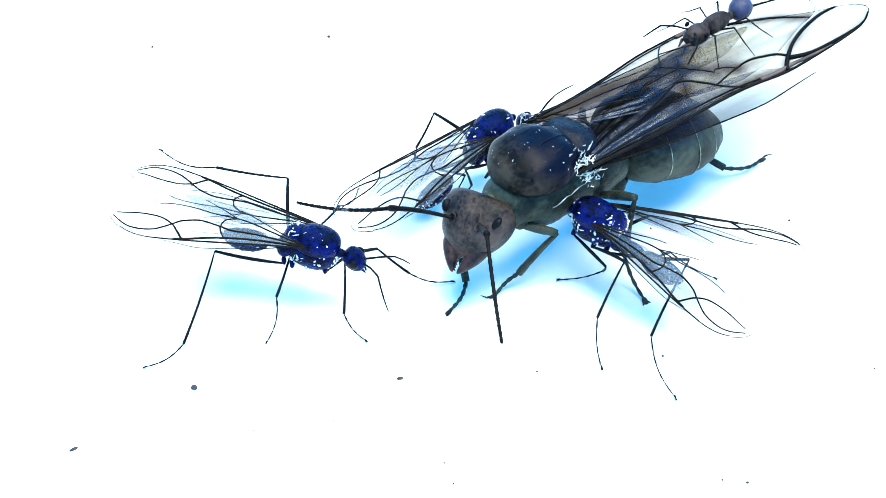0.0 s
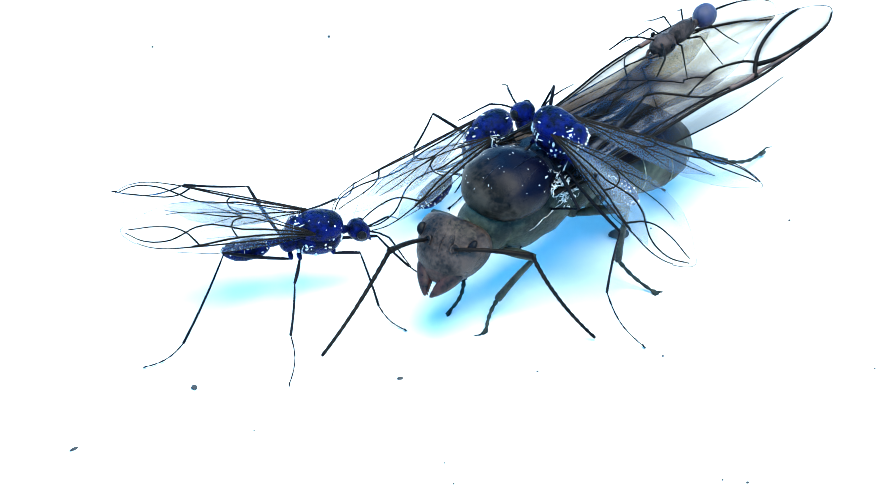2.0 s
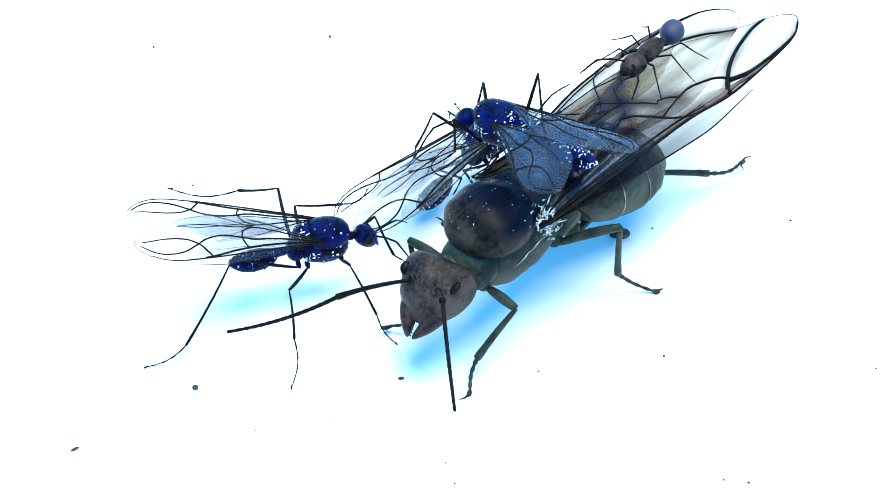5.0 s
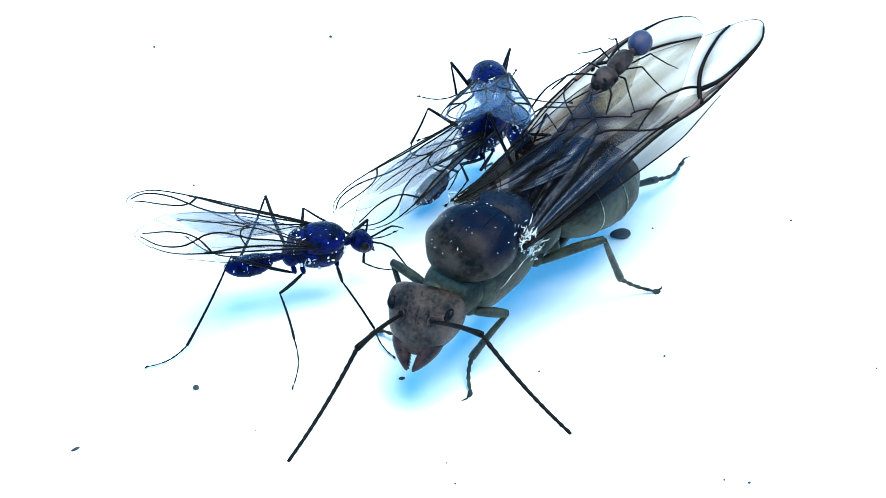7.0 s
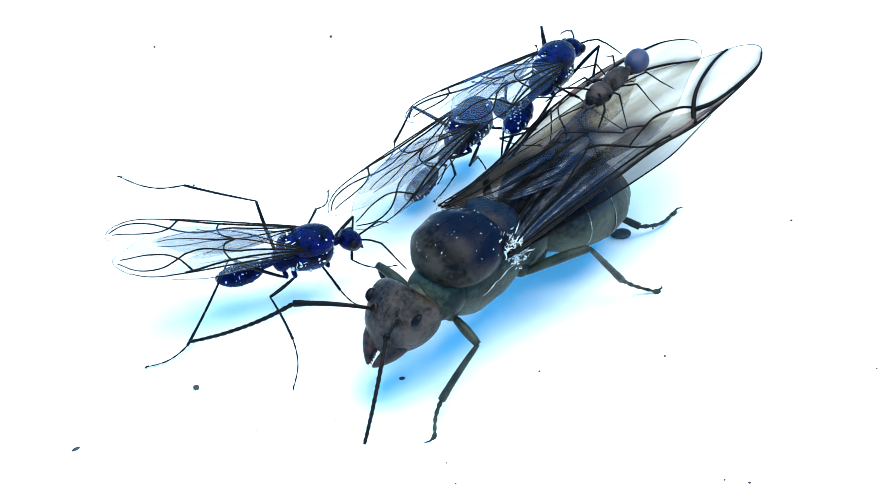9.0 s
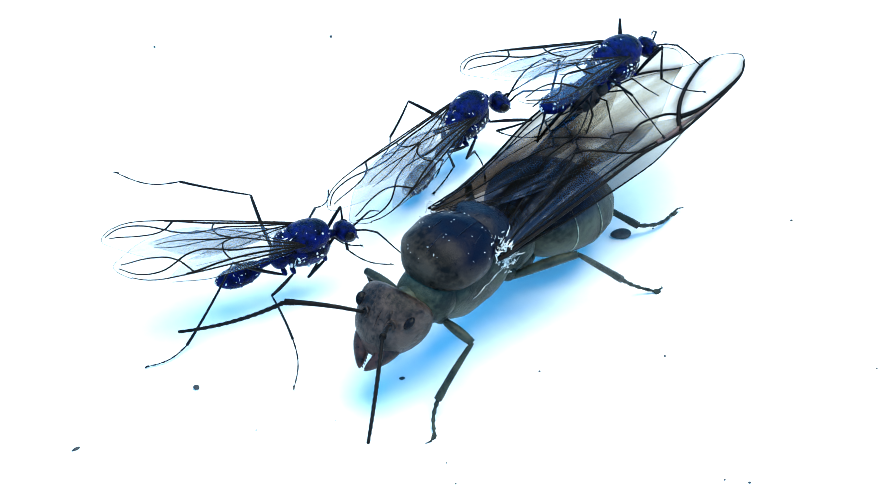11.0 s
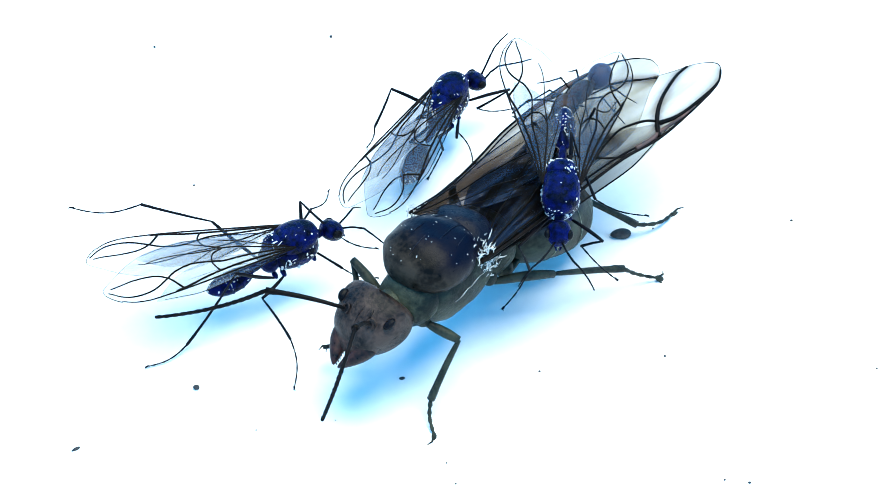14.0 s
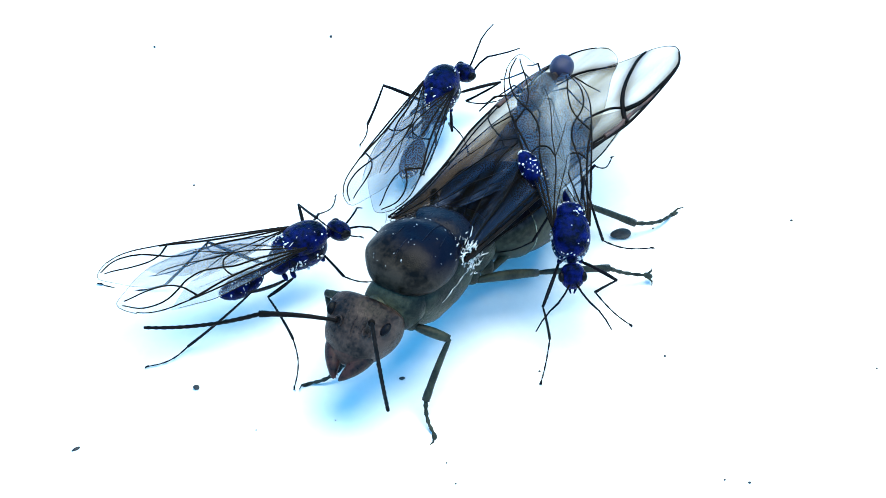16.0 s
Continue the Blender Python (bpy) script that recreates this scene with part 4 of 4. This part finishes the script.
    for sgn, s in ((1, "L"), (-1, "R")):
        for pos, hip in (("F", (1.5, 0.95, -1.75)), ("M", (-2.4, 1.25, -1.85)), ("H", (-3.6, 1.2, -2.2))):
            ln, lean, bow = QUEEN_LEGS.get(s + pos, QUEEN_LEGS[pos])
            hip = (hip[0], hip[1] * sgn, hip[2])
            part("coxa", hull(bmesh.new(), -0.5, 0.45, 0.36, 0.36, n=16, steps=10), OLIVE, ant, m=at(hip[0], hip[1] - 0.2 * sgn, hip[2] + 0.25, 0, 60, 60 * sgn))
            legs[s + pos] = Leg(ant, hip, ln, 0.175, OLIVE_LEG, Vector((bow[0], bow[1] * sgn, bow[2])), 0.44, lean)
    for sgn in (1, -1):
        yaw, pitch, roll, hyaw = QW_LEFT if sgn > 0 else QW_RIGHT
        hindwing = queen_wing(ant, "hindwing", True, -sgn, 12.4, 1.6, hindwing_pose(sgn, hyaw))
        if sgn > 0:
            swinging = hindwing
        queen_wing(ant, "forewing", False, -sgn, 15.8, 2.30, at(-0.6, 1.62 if sgn > 0 else -1.5, 0.40 if sgn > 0 else 0.97, roll * sgn, -pitch, 180 - yaw * sgn))
    return ant, head, feelers, legs, swinging


def hindwing_pose(sgn, yaw):
    return at(-1.0, 1.58 * sgn, 0.15 if sgn > 0 else 0.70, 8 * sgn, -4.2 if sgn > 0 else 0, 180 - yaw * sgn)


def male_wing(ant, hind, side, m, label="clear wing skin with black veins"):
    length, width = (5.5, 1.0) if hind else (7.8, 1.10)
    w = Wing(length, scaled(HIND_LEAD if hind else FORE_LEAD, width), scaled(HIND_TRAIL if hind else FORE_TRAIL, width), side, 0.16, 0.25, (0.64, 2.3, 0.7) if hind else (0.84, 2.1, 0.5))
    ob = part("hindwing" if hind else "forewing", w.skin(34, 9), SKIN_MALE, ant, label, m)
    lay_veins(w, ob, HIND_VEINS if hind else MALE_VEINS, 0.45 if hind else 0.90)
    return ob


def male(label, wings, gaster_pose, seed, special={}, hips=(0.60, -0.35, -0.9), feeler=(-18, 24)):
    ant = tagged(new("male_ant"), label, "ant", "winged male ants")
    part("mesonotum", hull(bmesh.new(), -0.92, 0.98, 0.73, 0.58, 0.24, 0.22, k=2.35, flat=2.2, n=34, steps=22, lump=0.09), NAVY, ant, "pitted glossy blue-black back plate")
    part("scutellum", hull(bmesh.new(), -1.36, -0.40, 0.58, 0.48, 0.14, 0.34, n=26, steps=14, lump=0.12), NAVY, ant)
    part("breast", hull(bmesh.new(), -1.12, 0.90, 0.72, 0.76, -0.32, -0.26, k=2.4, n=28, steps=16, lump=0.10), NAVY, ant)
    part("propodeum", hull(bmesh.new(), -1.62, -0.75, 0.54, 0.52, -0.42, -0.20, n=24, steps=12, lump=0.08), NAVY, ant)
    part("neck", hull(bmesh.new(), 0.6, 1.25, 0.20, 0.20, -0.12, -0.1, n=12, steps=8), NAVY, ant)
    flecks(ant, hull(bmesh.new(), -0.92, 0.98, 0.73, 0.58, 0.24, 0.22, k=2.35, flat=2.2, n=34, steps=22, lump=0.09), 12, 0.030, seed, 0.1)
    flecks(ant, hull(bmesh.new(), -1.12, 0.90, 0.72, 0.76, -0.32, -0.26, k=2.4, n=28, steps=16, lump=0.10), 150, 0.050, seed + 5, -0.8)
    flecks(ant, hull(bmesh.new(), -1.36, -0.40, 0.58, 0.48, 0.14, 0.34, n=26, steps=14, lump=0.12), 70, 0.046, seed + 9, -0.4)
    head = part("head", hull(bmesh.new(), -0.46, 0.56, 0.47, 0.40, 0, -0.08, k=2.2, skew=0.85, n=28, steps=18, lump=0.06), NAVY, ant, "round blue-black head", at(1.58, 0, -0.18, 0, 34, 0))
    for sgn in (-1, 1):
        part("eye", hull(bmesh.new(), -0.21, 0.21, 0.14, 0.20, n=16, steps=10), EYE_BLACK, head, "bulging black eye", at(0.06, sgn * 0.42, 0.06))
        part("mandible", limb(0.34, 0.07, 0.03, 0.03, steps=5), NAVY, head, m=at(0.42, sgn * 0.16, -0.12, 0, 15, -18 * sgn))
        bm = bmesh.new()
        tube(bm, [(0, 0, 0), (0.4, sgn * 0.05, 0.10), (0.85, sgn * 0.16, 0.12), (1.25, sgn * 0.34, -0.08), (1.65, sgn * 0.44, -0.35), (2.05, sgn * 0.48, -0.62)],
             [0.045, 0.040, 0.045, 0.035, 0.032, 0.024], 6)
        part("antenna", bm, NAVY_LEG, head, "thin black feeler", at(0.36, sgn * 0.14, 0.20, 0, feeler[0], feeler[1] * sgn))
    part("petiole", hull(bmesh.new(), -2.40, -1.45, 0.17, 0.20, -0.52, -0.42, n=14, steps=10, sag=-0.05), NAVY, ant)
    gaster = part("gaster", hull(bmesh.new(), -1.88, 0.12, 0.47, 0.43, 0, 0, k=2.1, skew=1.1, n=28, steps=20, lump=0.06, sag=0.10), NAVY, ant, "slim blue-black abdomen", gaster_pose)
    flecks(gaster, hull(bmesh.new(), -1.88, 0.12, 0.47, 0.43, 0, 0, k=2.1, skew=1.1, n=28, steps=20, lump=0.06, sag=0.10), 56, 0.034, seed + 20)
    for i in range(3):
        x = -0.50 - 0.44 * i
        rings = []
        bm = bmesh.new()
        for dxx, k in ((-0.10, 0.97), (0, 1.05), (0.06, 0.98)):
            r = (1 - abs(2 * ((x + dxx + 1.88) / 2.0) ** 1.1 - 1) ** 2.1) ** (1 / 2.1)
            rings.append([bm.verts.new((x + dxx, 0.47 * r * k * math.cos(a), 0.43 * r * k * math.sin(a) - 0.10 * 4 * (x + 1.88) / 2.0 * (1 - (x + 1.88) / 2.0))) for a in (2 * math.pi * j / 24 for j in range(24))])
        bridge(bm, rings)
        part("tergite", bm, NAVY, gaster)
    legs = {}
    for sgn, s in ((1, "L"), (-1, "R")):
        for pos, hip in (("F", (hips[0], 0.42, -0.95)), ("M", (hips[1], 0.45, -1.05)), ("H", (hips[2], 0.42, -1.0))):
            ln, lean, bow = special.get(s + pos, MALE_LEGS[pos])
            hip = (hip[0], hip[1] * sgn, hip[2])
            part("coxa", hull(bmesh.new(), -0.2, 0.22, 0.11, 0.11, n=12, steps=8), NAVY, ant, m=at(hip[0], hip[1] - 0.04 * sgn, hip[2] + 0.16, 0, 65, 60 * sgn))
            legs[s + pos] = Leg(ant, hip, ln, 0.066, NAVY_LEG, Vector((bow[0], bow[1] * sgn, bow[2])), 0.09, lean)
    made = []
    for sgn in (1, -1):
        for hind in (True, False):
            root = (-0.62 if hind else -0.22, 0.62 * sgn, 0.28 if hind else 0.42)
            made.append((sgn, hind, root, male_wing(ant, hind, -sgn, wing_pose(root, sgn, hind, wings[0]))))
    return ant, head, gaster, legs, made


def wing_pose(root, sgn, hind, setting):
    yaw, pitch, roll, skew, tilt, lean = (*setting, 0, 0)[:6]
    return at(*root, roll * sgn + lean, -pitch - tilt * sgn + (4 if hind else 0), 180 - (yaw + (4 if hind else 0)) * sgn - skew)


def wing_rider():
    ant = tagged(new("worker_ant"), "small rusty brown ant with round blue-violet abdomen clinging to a wing", "ant")
    part("head", hull(bmesh.new(), 0.55, 1.65, 0.50, 0.42, 0.0, -0.1, k=2.3, skew=0.8, n=26, steps=16, lump=0.08), RUST, ant, "rusty brown head")
    for sgn in (-1, 1):
        part("mandible", limb(0.45, 0.09, 0.03, 0.02, steps=5), JAW, ant, m=at(1.6, sgn * 0.25, -0.15, 0, 10, -25 * sgn))
        part("eye", hull(bmesh.new(), -0.13, 0.13, 0.07, 0.12, n=12, steps=8), EYE_BLACK, ant, m=at(1.05, sgn * 0.56, 0.18))
        bm = bmesh.new()
        tube(bm, [(0, 0, 0), (0.35, sgn * 0.45, 0.1), (0.75, sgn * 0.85, 0.1), (1.5, sgn * 1.1, -0.25)], [0.04, 0.045, 0.05, 0.03], 6)
        part("antenna", bm, VEIN, ant, "thin dark feeler", at(1.35, sgn * 0.2, 0.25))
    part("thorax", hull(bmesh.new(), -0.75, 0.65, 0.40, 0.42, 0.05, 0.05, k=2.3, n=24, steps=16, lump=0.15), RUST, ant)
    part("petiole", hull(bmesh.new(), -1.1, -0.7, 0.15, 0.2, -0.05, 0, n=12, steps=8), RUST, ant)
    part("gaster", hull(bmesh.new(), -2.03, -0.97, 0.49, 0.49, 0.12, 0.02, k=2.05, n=30, steps=20), VIOLET, ant, "round dusty blue-violet abdomen")
    for sgn in (-1, 1):
        for x, w in ((0.45, 35), (-0.05, -5), (-0.5, -40)):
            bm = bmesh.new()
            a = radians(w)
            d = Vector((math.sin(a), sgn * math.cos(a), 0))
            p = Vector((x, sgn * 0.25, -0.2))
            tube(bm, [p, p + d * 0.75 + Vector((0, 0, 0.45)), p + d * 1.35 + Vector((0, 0, -0.05)), p + d * 1.9 + Vector((0, 0, -0.42))], [0.036, 0.042, 0.028, 0.018], 6)
            part("leg", bm, VEIN, ant, "thin dark leg")
    return ant


# ---- grit on the paper ----
def grain(x, y, size, long=1.0, turn=0.0, mat=None, label="tiny dark speck of grit on white paper"):
    bm = bmesh.new()
    hull(bm, -size * long, size * long, size, size * 0.8, size * 0.6, size * 0.6, n=14, steps=10, lump=0.35)
    ob = part("grit_speck", bm, mat or GRIT, m=at(x, y, 0, 0, 0, turn))
    return tagged(ob, label, "grit", "specks on the paper")


# ---- ways ----
def body_of(rows):
    def m(t):
        return at(*smooth(rows, t))
    return m


def foot_of(rows, lift=1.2):
    def f(t):
        p = smooth(rows, t)
        ts = [r[0] for r in rows]
        i = min(max(int(np.searchsorted(ts, t, "right")) - 1, 0), len(rows) - 2)
        far = math.hypot(rows[i + 1][1] - rows[i][1], rows[i + 1][2] - rows[i][2])
        s = min(max((t - ts[i]) / (ts[i + 1] - ts[i]), 0), 1)
        return (p[0], p[1], p[2] + min(lift, 0.35 * far) * math.sin(math.pi * s) * (far > 0.3))
    return f


def carried_foot(body, spot, swing, phase, rise=lambda t: 0.0):
    """A foot that goes with the body, stepping as it goes."""
    def f(t):
        a = math.sin(7.0 * t + phase)
        b = max(0.0, math.cos(7.0 * t + phase))
        k = swing(t)
        return (body(t) @ (Vector((spot[0] + 0.7 * k * a, spot[1], spot[2] + 0.4 * k * b + rise(t))) * MM)) / MM
    return f


def mixed(a, b, weight):
    def f(t):
        w = smooth(weight, t)[0]
        return Vector(a(t)) * (1 - w) + Vector(b(t)) * w
    return f


TIMES = [i * 0.2 for i in range(81)]
SWEEPS = [i * 0.1 for i in range(161)]


# ---- build ----
paper_sheet()
QUEEN_ANT, Q_HEAD, Q_FEELERS, Q_LEGS, Q_HINDWING = queen()
MALE_A = male("black winged male ant standing on white paper with folded clear wings", [A_WINGS[0][1:]], at(-2.05, 0, -0.50, 0, -4, 0), 1, STANDING_LEGS, (0.50, -0.85, -1.2))
MALE_B = male("blue-black winged male ant beside the queen, clear wings folded back", [B_WINGS], at(-2.65, 0, -0.58, 0, -6, 0), 2, BESIDE_LEGS, feeler=(-70, 14))
MALE_C = male("blue-black winged male ant climbing over the queen with spread wings", [C_WINGS[0][1:]], at(-2.35, 0, -0.58, 0, -8, 0), 3, CLIMBING_LEGS)
MALE_B[1].matrix_basis = at(1.46, -0.40, -0.52, 0, 40, -30)
RIDER = wing_rider()
for gx, gy, size, long, turn in GRIT_SPOTS:
    grain(gx, gy, size, long, turn)
tagged(grain(*PELLET[:2], 0.26, 1.7, 10, GRIT, "smooth dark oval seed on white paper"), category="seed")


def motions():
    body = body_of(QUEEN)
    walk(QUEEN_ANT, [(t, body(t)) for t in TIMES])

    def head_pose(t):
        yaw, pitch, roll = smooth(QUEEN_HEAD, t)
        return at(2.24, -0.43, -0.86, roll, pitch, yaw) @ at(1.1, 0, 0)

    walk(Q_HINDWING, [(t, hindwing_pose(1, smooth(HINDWING_SWING, t)[0])) for t in TIMES])
    walk(Q_HEAD, [(t, head_pose(t)) for t in TIMES])
    for (root, l1, l2, sc, fl), tips in zip(Q_FEELERS, (Q_ANT_L, Q_ANT_R)):
        a, b = [], []
        for t in SWEEPS:
            inv = (body(t) @ head_pose(t)).inverted()
            tip = inv @ (Vector(smooth(tips, t)) * MM) / MM
            up = inv.to_3x3() @ Vector((0, 0, 1))
            elbow, end = bend(root, tip, l1, l2, up)
            a.append((t, bone(root, elbow, up)))
            b.append((t, bone(elbow, end, up)))
        walk(sc, a)
        walk(fl, b)
    for name, rows in (("LF", Q_LF), ("LM", Q_LM), ("LH", Q_LH), ("RF", Q_RF), ("RM", Q_RM), ("RH", Q_RH)):
        Q_LEGS[name].key(SWEEPS, body, foot_of(rows))
    rider = at(*RIDER_AT)
    walk(RIDER, [(t, body(t) @ rider) for t in TIMES])

    body = body_of(MALE_LEFT)
    walk(MALE_A[0], [(t, body(t)) for t in TIMES])
    for name, rows in (("LF", A_LF), ("LM", A_LM), ("LH", A_LH), ("RF", A_RF), ("RM", A_RM), ("RH", A_RH)):
        MALE_A[3][name].key(SWEEPS, body, foot_of(rows, 0.8))

    stance = {"F": (2.9, 2.3, -2.5), "M": (-0.6, 3.4, -2.5), "H": (-4.0, 3.0, -2.5)}
    for ant, rows, swing in ((MALE_B, MALE_BEHIND, lambda t: 0.12), (MALE_C, MALE_CLIMBING, lambda t: smooth(C_STEPS, t)[0])):
        body = body_of(rows)
        walk(ant[0], [(t, body(t)) for t in TIMES])
        for i, (name, leg) in enumerate(ant[3].items()):
            x, y, z = stance[name[1]]
            if ant is MALE_B:
                x, y, z = BESIDE_STANCE[name]
            elif name[1] == "H":
                x, y, z = -4.4, 2.0, -2.0
            spot = (x, y if name[0] == "L" else -y, z)
            foot = carried_foot(body, spot, swing, 3.1 * (i % 2) + 0.4 * i)
            if ant is MALE_C:
                foot = carried_foot(body, spot, swing, 3.1 * (i % 2) + 0.4 * i, lambda t: smooth(C_RISE, t)[0])
                if name in C_PLANTED:
                    foot = mixed(foot, foot_of(C_PLANTED[name][0], 0.6), C_PLANTED[name][1])
            leg.key(SWEEPS, body, foot)
    walk(MALE_C[1], [(t, at(1.58 - 0.30 * k, 0, -0.18 - 0.52 * k, 0, 34 + 46 * k, 0)) for t, k in ((t, smooth(C_TUCK, t)[0]) for t in TIMES)])
    walk(MALE_C[2], [(t, at(-2.35 + 0.35 * k, -0.75 * k, -0.58 + 0.65 * k, 0, -8 + 26 * k, 36 * k)) for t, k in ((t, smooth(C_BENT, t)[0]) for t in TIMES)])
    for ant, table in ((MALE_A, A_WINGS), (MALE_C, C_WINGS)):
        for sgn, hind, root, ob in ant[4]:
            walk(ob, [(t, wing_pose(root, sgn, hind, smooth(table, t))) for t in TIMES])


motions()
